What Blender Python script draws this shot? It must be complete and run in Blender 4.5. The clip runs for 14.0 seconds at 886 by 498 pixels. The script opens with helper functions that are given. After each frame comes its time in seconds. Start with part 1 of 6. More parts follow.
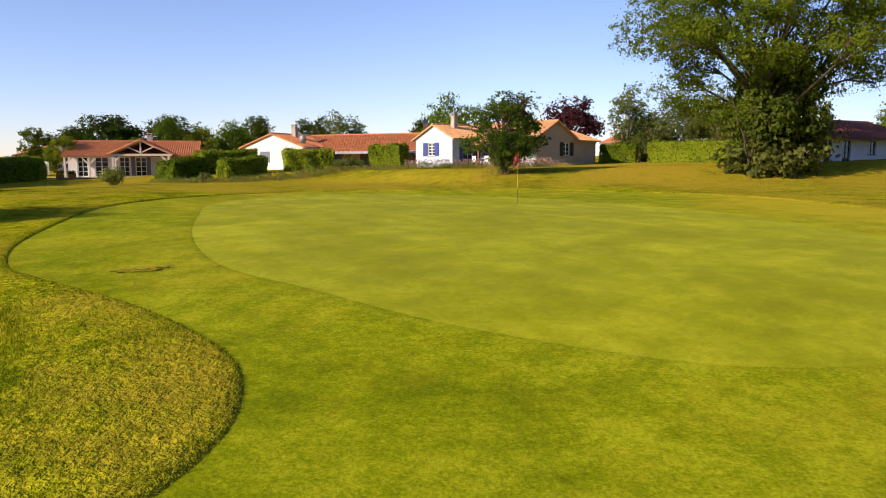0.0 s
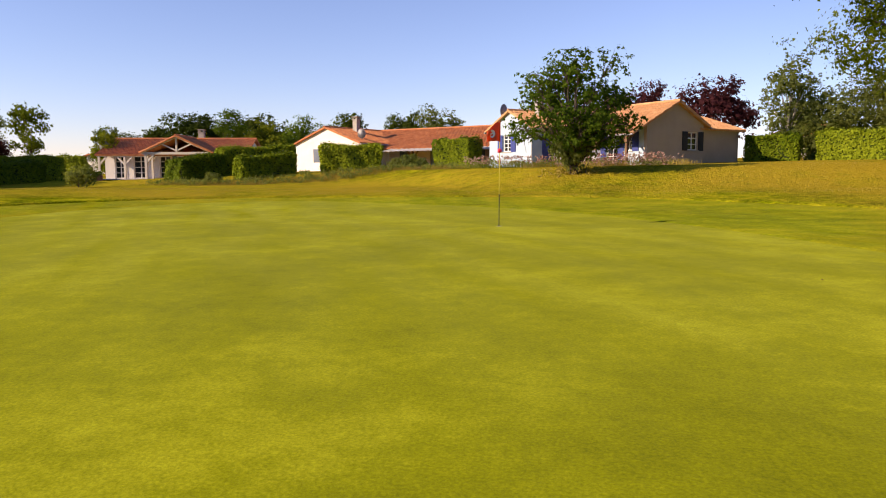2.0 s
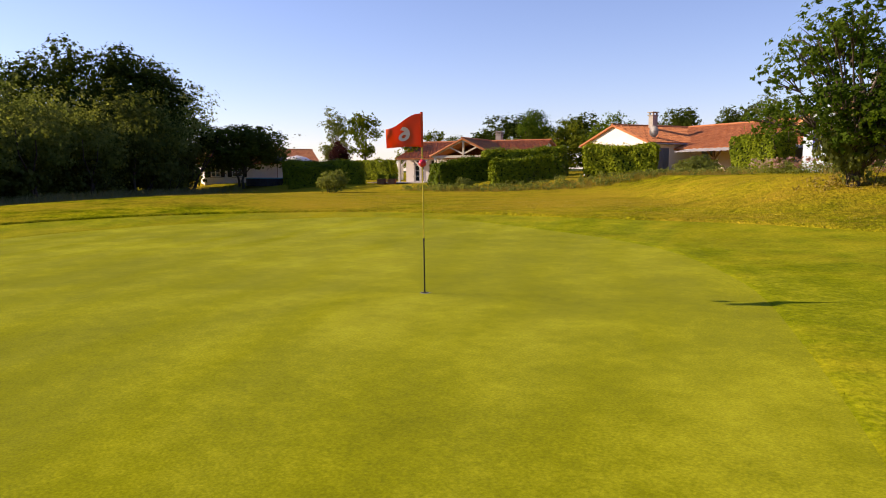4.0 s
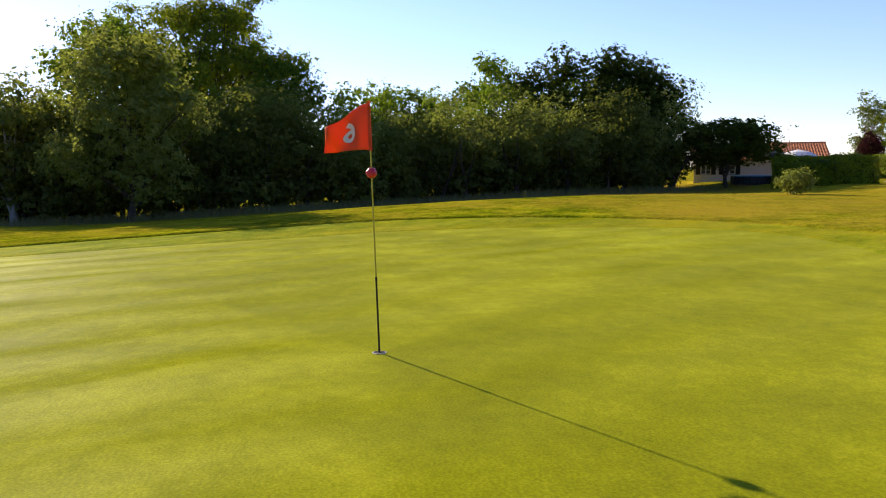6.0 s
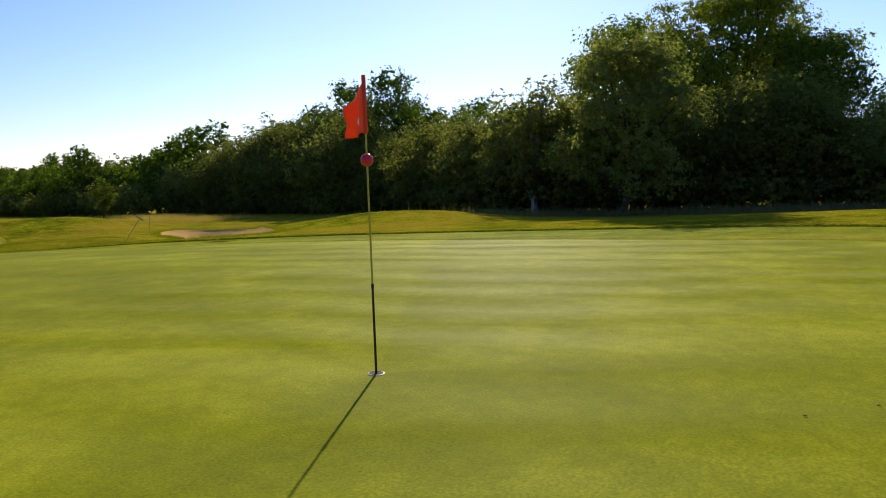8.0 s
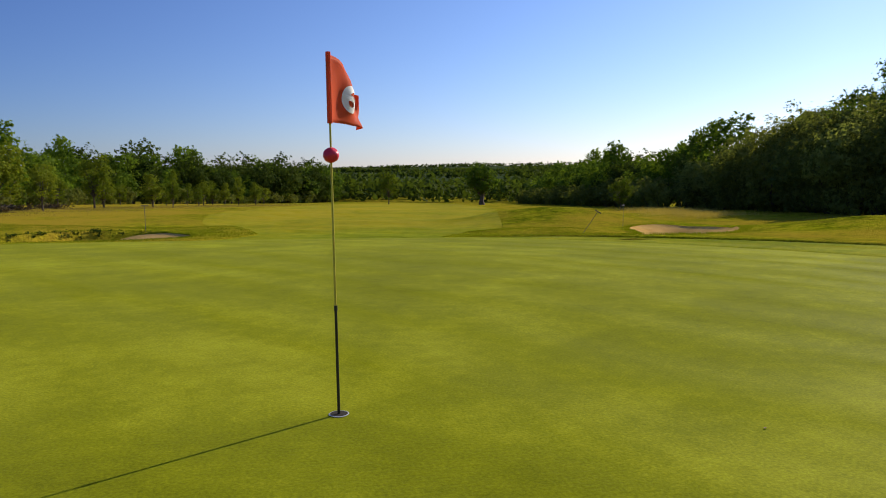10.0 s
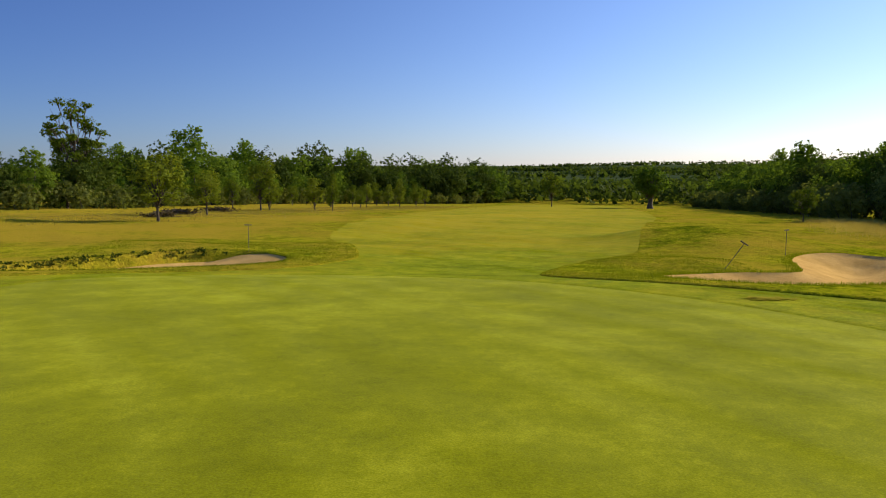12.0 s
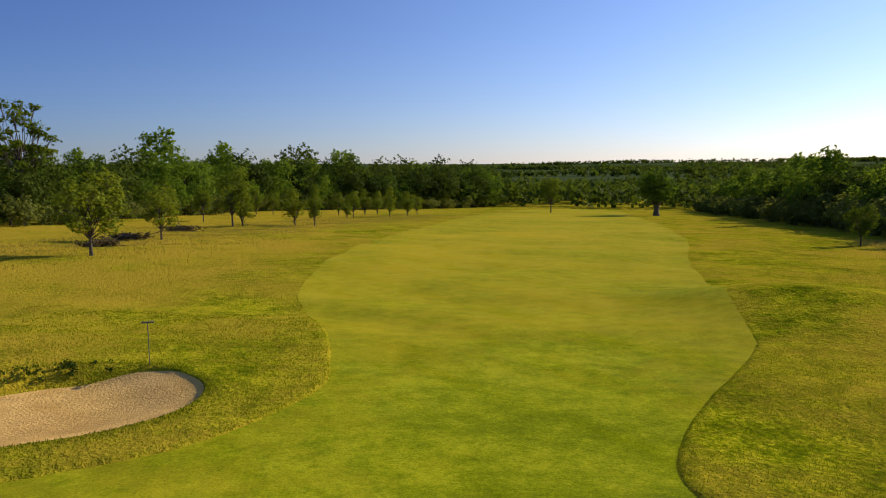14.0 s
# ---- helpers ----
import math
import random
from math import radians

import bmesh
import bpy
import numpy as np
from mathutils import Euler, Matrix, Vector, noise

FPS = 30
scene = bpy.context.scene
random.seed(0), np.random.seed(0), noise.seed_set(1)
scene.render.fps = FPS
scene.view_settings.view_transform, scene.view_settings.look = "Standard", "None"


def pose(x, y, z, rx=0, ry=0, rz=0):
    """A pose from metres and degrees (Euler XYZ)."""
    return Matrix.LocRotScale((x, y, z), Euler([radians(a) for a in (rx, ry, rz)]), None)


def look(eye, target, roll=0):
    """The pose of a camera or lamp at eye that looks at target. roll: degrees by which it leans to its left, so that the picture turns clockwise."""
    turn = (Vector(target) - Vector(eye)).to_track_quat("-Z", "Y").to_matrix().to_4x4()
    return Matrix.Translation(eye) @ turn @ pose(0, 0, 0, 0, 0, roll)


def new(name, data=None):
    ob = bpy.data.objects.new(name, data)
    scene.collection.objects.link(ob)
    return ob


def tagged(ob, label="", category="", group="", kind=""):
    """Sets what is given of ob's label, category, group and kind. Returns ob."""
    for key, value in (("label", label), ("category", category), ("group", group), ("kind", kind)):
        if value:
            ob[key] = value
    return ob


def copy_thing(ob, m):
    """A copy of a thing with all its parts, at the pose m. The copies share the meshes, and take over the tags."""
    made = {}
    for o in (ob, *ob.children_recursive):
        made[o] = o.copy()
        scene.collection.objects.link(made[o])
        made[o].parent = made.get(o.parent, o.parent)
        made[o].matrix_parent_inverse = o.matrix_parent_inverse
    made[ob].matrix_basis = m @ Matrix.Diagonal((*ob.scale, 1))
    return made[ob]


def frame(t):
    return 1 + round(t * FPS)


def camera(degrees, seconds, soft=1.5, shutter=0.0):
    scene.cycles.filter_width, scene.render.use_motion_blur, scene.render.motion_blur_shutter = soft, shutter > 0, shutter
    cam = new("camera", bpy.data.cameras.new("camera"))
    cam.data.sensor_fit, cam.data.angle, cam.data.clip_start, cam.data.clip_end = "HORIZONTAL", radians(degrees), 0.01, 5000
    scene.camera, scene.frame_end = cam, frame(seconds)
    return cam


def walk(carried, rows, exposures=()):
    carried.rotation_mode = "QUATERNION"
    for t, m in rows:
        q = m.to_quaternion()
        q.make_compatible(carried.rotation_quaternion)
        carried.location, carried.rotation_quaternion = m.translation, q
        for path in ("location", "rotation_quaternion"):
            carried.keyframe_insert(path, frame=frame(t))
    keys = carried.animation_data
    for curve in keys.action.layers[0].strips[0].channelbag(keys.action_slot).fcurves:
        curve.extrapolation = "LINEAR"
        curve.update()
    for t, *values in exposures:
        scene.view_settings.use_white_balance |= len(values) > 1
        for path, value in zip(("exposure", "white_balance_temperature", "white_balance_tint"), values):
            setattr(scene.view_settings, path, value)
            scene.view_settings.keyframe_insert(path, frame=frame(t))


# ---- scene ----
cam = camera(62.78, 14.0, soft=1.0)

PATH = [
    (0, pose(-4.498, -30.276, 1.607, 83.49, 0.23, -2.63)),
    (0.5, pose(-2.894, -24.849, 1.506, 83.71, 0.17, -1.14)),
    (1, pose(-1.494, -20.873, 1.398, 83.76, 0.14, 1.38)),
    (1.5, pose(-0.002, -17.568, 1.212, 83.93, 0.18, 4.84)),
    (2, pose(1.414, -15.059, 1.089, 84.08, 0.13, 9.77)),
    (2.2, pose(1.917, -14.200, 1.084, 84.09, 0.07, 12.13)),
    (4.3, pose(5.911, -5.404, 1.522, 84.02, 0.20, 45.38)),
    (4.5, pose(6.006, -4.672, 1.579, 83.98, 0.29, 49.76)),
    (5, pose(6.283, -3.152, 1.664, 83.90, 0.29, 60.68)),
    (5.5, pose(6.297, -1.710, 1.612, 83.87, 0.26, 70.73)),
    (6, pose(6.190, -0.389, 1.567, 83.87, 0.33, 81.21)),
    (6.5, pose(5.929, 0.720, 1.546, 83.87, 0.32, 91.52)),
    (7, pose(5.362, 1.775, 1.521, 83.87, 0.42, 102.68)),
    (7.5, pose(4.723, 2.650, 1.484, 83.91, 0.40, 113.78)),
    (8, pose(4.011, 3.337, 1.467, 83.93, 0.45, 124.26)),
    (8.5, pose(3.191, 3.869, 1.461, 83.96, 0.47, 135.23)),
    (9, pose(2.419, 4.217, 1.459, 83.89, 0.30, 144.54)),
    (9.2, pose(2.046, 4.331, 1.458, 83.89, 0.32, 148.82)),
    (11.3, pose(-1.761, 3.315, 1.663, 83.64, 0.21, 178.64)),
    (11.5, pose(-2.028, 2.812, 1.777, 83.69, 0.17, 178.60)),
    (12, pose(-2.677, 1.157, 2.329, 83.67, 0.25, 178.62)),
    (12.5, pose(-2.924, -0.997, 2.895, 83.62, 0.22, 178.53)),
    (13, pose(-2.736, -3.773, 3.360, 83.57, 0.18, 178.43)),
    (13.5, pose(-2.357, -7.378, 3.816, 83.50, 0.18, 178.13)),
    (14, pose(-2.064, -11.407, 4.026, 83.48, 0.25, 177.77)),
]
walk(cam, PATH, [(0, 0.45, 7400, 17), (1, 0.44, 7900, 22), (4.3, 0.46, 7900, 22), (5.8, 0.64, 7250, 16), (6.7, 0.52, 6950, 12), (9.2, -0.03, 6700, 11), (11.3, 0.24, 6800, 9), (14, 0.18, 7100, 12)])

# ---- light: late sun in the west-south-west, clear sky ----
SUN_DIR = Vector((-0.875 * math.cos(radians(24.4)), -0.485 * math.cos(radians(24.4)), math.sin(radians(24.4))))
world = bpy.data.worlds.new("sky")
scene.world = world
world.use_nodes = True
wn = world.node_tree.nodes
sky = wn.new("ShaderNodeTexSky")
sky.sky_type = 'NISHITA'
sky.sun_disc = False
sky.sun_elevation = radians(24.4)
sky.sun_rotation = radians(241)
sky.air_density = 1.0
sky.dust_density = 0.1
sky.ozone_density = 5.5
wn["Background"].inputs[1].default_value = 0.125
tone = wn.new("ShaderNodeMix")
tone.data_type, tone.blend_type = 'RGBA', 'MULTIPLY'
tone.inputs["Factor"].default_value = 1.0
# the clear sky is deepest on the side away from the sun
way = wn.new("ShaderNodeTexCoord")
side = wn.new("ShaderNodeVectorMath")
side.operation = 'DOT_PRODUCT'
side.inputs[1].default_value = (-0.906, 0.423, 0)
world.node_tree.links.new(way.outputs["Generated"], side.inputs[0])
depth = wn.new("ShaderNodeMapRange")
depth.inputs["From Min"].default_value, depth.inputs["From Max"].default_value = -0.9, 0.3
world.node_tree.links.new(side.outputs["Value"], depth.inputs["Value"])
deep = wn.new("ShaderNodeMix")
deep.data_type = 'RGBA'
deep.inputs["A"].default_value = (0.34, 0.43, 0.72, 1)
deep.inputs["B"].default_value = (1.22, 1.10, 1.26, 1)
world.node_tree.links.new(depth.outputs["Result"], deep.inputs["Factor"])
world.node_tree.links.new(deep.outputs["Result"], tone.inputs["B"])
world.node_tree.links.new(sky.outputs[0], tone.inputs["A"])
world.node_tree.links.new(tone.outputs["Result"], wn["Background"].inputs[0])
sun_data = bpy.data.lights.new("sun", 'SUN')
sun_data.energy = 5.0
sun_data.angle = radians(0.6)
sun_data.color = (1.0, 0.9, 0.74)
sun = new("sun", sun_data)
sun.matrix_world = look(SUN_DIR * 300, (0, 0, 0))

# ---- small helpers ----
rng = np.random.default_rng(7)


def part(name, bm, material, parent, label=""):
    """Link a bmesh (or mesh) as one mesh object under a thing."""
    if isinstance(bm, bpy.types.Mesh):
        me = bm
    else:
        me = bpy.data.meshes.new(name)
        bm.to_mesh(me)
        bm.free()
    if material is not None and not me.materials:
        me.materials.append(material)
    ob = new(name, me)
    if parent is not None:
        ob.parent = parent
    if label:
        ob["label"] = label
    return ob


def thing(name, m, label, category, group="", kind=""):
    ob = new(name)
    ob.matrix_world = m
    ob.empty_display_size = 0.2
    return tagged(ob, label, category, group, kind)


def mesh_of(name, verts, faces, material=None, smooth=False):
    me = bpy.data.meshes.new(name)
    me.from_pydata([tuple(v) for v in verts], [], [tuple(f) for f in faces])
    me.update()
    if material is not None:
        me.materials.append(material)
    if smooth:
        me.polygons.foreach_set("use_smooth", [True] * len(me.polygons))
    return me


def quads_mesh(name, v, material):
    """A mesh of loose quads from an (n, 4, 3) array."""
    n = len(v)
    me = bpy.data.meshes.new(name)
    me.vertices.add(n * 4)
    me.vertices.foreach_set("co", v.astype(np.float32).ravel())
    me.loops.add(n * 4)
    me.loops.foreach_set("vertex_index", np.arange(n * 4, dtype=np.int32))
    me.polygons.add(n)
    me.polygons.foreach_set("loop_start", np.arange(0, n * 4, 4, dtype=np.int32))
    me.update(calc_edges=True)
    me.materials.append(material)
    return me


def box_bm(bm, x0, x1, y0, y1, z0, z1, bevel=0.0):
    r = bmesh.ops.create_cube(bm, size=1)
    for v in r["verts"]:
        v.co = Vector(((x0 + x1) / 2 + v.co.x * (x1 - x0), (y0 + y1) / 2 + v.co.y * (y1 - y0), (z0 + z1) / 2 + v.co.z * (z1 - z0)))
    if bevel:
        edges = list({e for v in r["verts"] for e in v.link_edges})
        bmesh.ops.bevel(bm, geom=edges, offset=bevel, segments=1, affect='EDGES')
    return bm


def box(x0, x1, y0, y1, z0, z1, bevel=0.0):
    return box_bm(bmesh.new(), x0, x1, y0, y1, z0, z1, bevel)


def beam_bm(bm, a, b, w, h):
    """A straight square bar from a to b."""
    a, b = Vector(a), Vector(b)
    d = b - a
    q = d.to_track_quat('Z', 'Y').to_matrix().to_4x4()
    r = bmesh.ops.create_cube(bm, size=1)
    for v in r["verts"]:
        v.co = a + d / 2 + (q @ Vector((v.co.x * w, v.co.y * h, v.co.z * d.length)))
    return bm


def beam(a, b, w, h):
    return beam_bm(bmesh.new(), a, b, w, h)


def rod(bm, a, b, r0, r1, seg=8, caps=True):
    a, b = Vector(a), Vector(b)
    d = b - a
    m = Matrix.Translation((a + b) / 2) @ d.to_track_quat('Z', 'Y').to_matrix().to_4x4()
    bmesh.ops.create_cone(bm, cap_ends=caps, segments=seg, radius1=r0, radius2=r1, depth=d.length, matrix=m)
    return bm


def catmull(points, step, closed=True):
    p = np.array(points, float)
    n = len(p)
    out = []
    for i in range(n if closed else n - 1):
        a, b, c, d = (p[(i - 1) % n], p[i], p[(i + 1) % n], p[(i + 2) % n]) if closed else (p[max(i - 1, 0)], p[i], p[i + 1], p[min(i + 2, n - 1)])
        length = np.linalg.norm(c - b)
        far = max(1.0, np.hypot(*((b + c) / 2)) / 30)
        k = max(2, int(length / (step * far)))
        for s in np.arange(k) / k:
            out.append(0.5 * (2 * b + (c - a) * s + (2 * a - 5 * b + 4 * c - d) * s * s + (3 * b - a - 3 * c + d) * s ** 3))
    return np.array(out)


def inside(poly, x, y):
    x, y = np.asarray(x, float), np.asarray(y, float)
    res = np.zeros(x.shape, bool)
    px, py = poly[:, 0], poly[:, 1]
    qx, qy = np.roll(px, -1), np.roll(py, -1)
    for a, b, c, d in zip(px, py, qx, qy):
        if b != d:
            res ^= ((b > y) != (d > y)) & (x < (c - a) * (y - b) / (d - b) + a)
    return res


def edge_dist(poly, x, y):
    x, y = np.asarray(x, float), np.asarray(y, float)
    best = np.full(x.shape, 1e9)
    q = np.roll(poly, -1, axis=0)
    for (a, b), (c, d) in zip(poly, q):
        ex, ey = c - a, d - b
        s = np.clip(((x - a) * ex + (y - b) * ey) / (ex * ex + ey * ey + 1e-9), 0, 1)
        best = np.minimum(best, np.hypot(x - a - s * ex, y - b - s * ey))
    return best


def sstep(v):
    v = np.clip(v, 0, 1)
    return v * v * (3 - 2 * v)


def garden(x, y):
    """The gardens' own plan, laid beside the course: turned a little and to its scale."""
    c, s = GARDEN_SCALE * math.cos(radians(GARDEN_TURN)), GARDEN_SCALE * math.sin(radians(GARDEN_TURN))
    return c * x - s * y - 0.83, s * x + c * y - 0.21


GARDEN_SCALE, GARDEN_TURN = 0.894, -2.51

# ---- plan outlines ----
GREEN = catmull([(7.5, -14), (6.5, -18.2), (3.5, -20.8), (0, -21.4), (-3.7, -19.5), (-6.3, -17), (-8.8, -14), (-10.8, -9), (-12.3, -3), (-13.2, 2.5),
                 (-11, 8), (-7.4, 9.4), (-3, 8.2), (0.2, 6.4), (2.6, 3.4), (4.2, 0), (6, -5), (7.2, -10)], 0.4)
FAIRWAY = catmull([(-6.5, -21.8), (-7.1, -20.2), (-9, -18), (-11.9, -15.3), (-13.6, -13.5), (-15.3, -9.8), (-16.6, -4.3), (-17.2, 0.5), (-15.8, 5.2), (-12.5, 9.2),
                   (-9, 10.7), (-3, 11), (1.5, 10.7), (5.5, 9), (9.2, 5.2), (11.5, 0), (12, -7), (11, -14), (8.5, -19.4), (5, -22.6), (2.4, -24.6), (1.0, -26.9),
                   (0.3, -29), (0.3, -31), (1, -36), (2.4, -41), (3.7, -48), (3.6, -66), (-1, -100), (-18, -184), (-42, -255), (-66, -250), (-47, -150), (-33, -94),
                   (-22.3, -64), (-18.5, -51.6), (-13.7, -36), (-12.6, -33.2), (-9.1, -28), (-7.6, -25.6), (-6.6, -23.4)], 0.3)
BUNKER_E = catmull([(5.7, -24.5), (4.3, -25.3), (3.3, -26.5), (2.95, -28), (3.3, -29.4), (4.4, -30.45), (6.0, -30.75), (7.8, -30.2), (9.5, -28.6), (10.9, -26.8), (12.3, -24.8), (13.1, -22.6), (12.4, -21.3), (11, -21.1), (8.7, -22.3), (7.1, -23.5)], 0.3)
BUNKER_W = catmull([(-10.6, -22.4), (-10.3, -20.2), (-12, -17.8), (-15.4, -18.4), (-18.8, -21.4), (-22.3, -26), (-24.4, -30.2), (-22.8, -32.4), (-20.3, -31.8), (-18.4, -29.4), (-17.2, -26.6),
                    (-16, -24.3), (-13.4, -24)], 0.3)
MOUNDS = [(-24.6, 8.5, 0.45, 9, 14), (-26.7, -21.7, 0.85, 6, 6), (-19.5, -41, 1.1, 6, 7), (11, -33, 0.35, 6, 4), (-13, -27.5, 0.25, 3, 2.2)]


def height(x, y):
    """The lie of the land: a slope that falls to the south, a bank below the gardens, mounds round the green."""
    x, y = np.asarray(x, float), np.asarray(y, float)
    z = 0.0387 * np.clip(y, -260, 70) + 0.018 * np.clip(x, -120, 90)
    z = z * (1 - np.exp(-(x * x + y * y) / 196.0))
    low = 0.30 + 0.012 * np.clip(x, -60, 60) + 0.018 * (np.clip(y, -50, 80) - 11)
    high = 0.9 + 0.02 * np.clip(y, 0, 90) + 0.018 * np.clip(x, -60, 60) - 0.45 * np.exp(-((x + 32) / 10) ** 2 - ((y - 37) / 11) ** 2)
    foot = 26.5 - 14 * sstep((x + 12) / 13)
    bank = low + (high - low) * sstep((y - foot) / (4.5 + 2 * sstep((x + 8) / 8)))
    k = sstep((y - 8) / 6)
    z = z * (1 - k) + bank * k
    z = z - 0.33 * sstep((-y - 16.5) / 8) * (1 - sstep((-y - 40) / 35)) * (1 - sstep((np.abs(x + 4) - 26) / 14))
    for bx, by, h, sx, sy in MOUNDS:
        z = z + h * np.exp(-((x - bx) / sx) ** 2 - ((y - by) / sy) ** 2)
    r = np.hypot(x, y)
    w = sstep((r - 700) / 2200)
    hills = 9 + 7 * np.sin(x / 610 + 1.0) * np.cos(y / 730) + 4 * np.sin(x / 240 + y / 310)
    z = z * (1 - w) + hills * w - 5 * sstep((r - 260) / 300) * (1 - w)
    uneven = 0.035 * np.sin(x * 1.1 + 0.7 * np.sin(y * 0.9)) * np.sin(y * 1.3 + 0.5 * np.sin(x * 0.7))
    uneven = uneven + 0.13 * np.sin(x * 0.42 + 1.3 * np.sin(y * 0.31)) * np.sin(y * 0.5 + 0.9 * np.sin(x * 0.27)) * sstep((-y - 30) / 10)
    z = z + uneven * sstep((r - 22) / 15) * (1 - sstep((r - 150) / 100))
    return z


NEAR_CUT = FAIRWAY[np.hypot(FAIRWAY[:, 0], FAIRWAY[:, 1] + 8) < 34]


def rough_lift(x, y):
    """Uncut grass stands a little higher than the mown turf beside it."""
    x, y = np.asarray(x, float), np.asarray(y, float)
    d = np.zeros(x.shape)
    near = np.hypot(x, y + 8) < 34
    cut = near & inside(FAIRWAY, x, y)
    m = near & ~cut
    if np.any(m):
        d[m] = 0.015 + 0.055 * sstep(edge_dist(FAIRWAY, x[m], y[m]) / 0.10) * sstep((34 - np.hypot(x[m], y[m] + 8)) / 6)
    m = cut & ~inside(GREEN, x, y)
    if np.any(m):
        d[m] = 0.015 * sstep(edge_dist(GREEN, x[m], y[m]) / 0.08)
    return d * sstep((34 - np.hypot(x, y + 8)) / 6)


def far_side(x, y):
    """1 along the eastern bunker's outer side, where a grassy bank stands over the sand."""
    return sstep(((x - 3.6) * 0.55 - (y + 28) * 0.83) / 0.6) * sstep((x - 4.0) / 3.0)


out_e = np.roll(BUNKER_E, -1, 0) - np.roll(BUNKER_E, 1, 0)
out_e = np.stack([-out_e[:, 1], out_e[:, 0]], 1) / np.linalg.norm(out_e, axis=1)[:, None]
SAND_E = BUNKER_E + out_e * (0.05 + 0.40 * far_side(*BUNKER_E.T))[:, None]


def sand_drop(x, y):
    d = np.zeros(np.shape(x))
    for poly, deep in ((BUNKER_E, 0.5), (BUNKER_W, 0.75)):
        m = inside(poly, x, y)
        if np.any(m):
            e = edge_dist(poly, np.asarray(x)[m], np.asarray(y)[m])
            bank = far_side(np.asarray(x)[m], np.asarray(y)[m]) if poly is BUNKER_E else 0.0
            d[m] = 0.10 * sstep(e / 0.12) + (deep - 0.10) * ((1 - bank) * sstep(e / 2.4) + bank * sstep(e / 0.55))
    return d


def hz(x, y):
    x, y = np.array([x]), np.array([y])
    return float((height(x, y) + rough_lift(x, y) - sand_drop(x, y))[0])

# ---- materials ----
def nodes_of(name):
    m = bpy.data.materials.new(name)
    m.use_nodes = True
    nt = m.node_tree
    return m, nt, nt.nodes["Principled BSDF"]


def noise_at(nt, vec, scale, detail=4.0, rough=0.6):
    n = nt.nodes.new("ShaderNodeTexNoise")
    n.inputs["Scale"].default_value = scale
    n.inputs["Detail"].default_value = detail
    n.inputs["Roughness"].default_value = rough
    if vec is not None:
        nt.links.new(vec, n.inputs["Vector"])
    return n.outputs["Fac"]


def ramp(nt, fac, stops):
    r = nt.nodes.new("ShaderNodeValToRGB")
    els = r.color_ramp.elements
    while len(els) < len(stops):
        els.new(0.5)
    for e, (pos, col) in zip(els, stops):
        e.position = pos
        e.color = (*col, 1)
    nt.links.new(fac, r.inputs["Fac"])
    return r.outputs["Color"]


def blend(nt, fac, a, b, mode='MIX'):
    n = nt.nodes.new("ShaderNodeMix")
    n.data_type = 'RGBA'
    n.blend_type = mode
    for sock, val in ((n.inputs["Factor"], fac), (n.inputs["A"], a), (n.inputs["B"], b)):
        if isinstance(val, (int, float)):
            sock.default_value = val
        elif isinstance(val, tuple):
            sock.default_value = (*val, 1)
        else:
            nt.links.new(val, sock)
    return n.outputs["Result"]


def maths(nt, op, a, b=None, c=None):
    n = nt.nodes.new("ShaderNodeMath")
    n.operation = op
    for sock, val in zip(n.inputs, (a, b, c)):
        if val is None:
            continue
        if isinstance(val, (int, float)):
            sock.default_value = val
        else:
            nt.links.new(val, sock)
    return n.outputs[0]


def bump(nt, bsdf, fac, strength, dist):
    b = nt.nodes.new("ShaderNodeBump")
    b.inputs["Strength"].default_value = strength
    b.inputs["Distance"].default_value = dist
    nt.links.new(fac, b.inputs["Height"])
    nt.links.new(b.outputs["Normal"], bsdf.inputs["Normal"])


def surf(name, c1, c2, scale=3.0, rough=0.8, fine=40.0, bump_s=0.3, bump_d=0.01, metal=0.0, stain=None, spec=0.3, vary=0.0):
    m, nt, b = nodes_of(name)
    co = nt.nodes.new("ShaderNodeTexCoord").outputs["Object"]
    f1 = noise_at(nt, co, scale)
    f2 = noise_at(nt, co, fine, 3)
    col = ramp(nt, maths(nt, 'MULTIPLY_ADD', f2, 0.35, maths(nt, 'MULTIPLY', f1, 0.65)), [(0.35, c1), (0.65, c2)])
    if stain:
        col = blend(nt, ramp(nt, noise_at(nt, co, scale * 0.35, 6, 0.7), [(0.5, (0, 0, 0)), (0.75, (0.7, 0.7, 0.7))]), col, stain)
    if vary:
        oi = nt.nodes.new("ShaderNodeObjectInfo")
        hv = nt.nodes.new("ShaderNodeHueSaturation")
        nt.links.new(maths(nt, 'MULTIPLY_ADD', oi.outputs["Random"], vary, 1 - vary / 2), hv.inputs["Value"])
        nt.links.new(col, hv.inputs["Color"])
        col = hv.outputs["Color"]
    nt.links.new(col, b.inputs["Base Color"])
    b.inputs["Roughness"].default_value = rough
    b.inputs["Metallic"].default_value = metal
    b.inputs["Specular IOR Level"].default_value = spec
    if bump_s:
        bump(nt, b, f2, bump_s, bump_d)
    return m


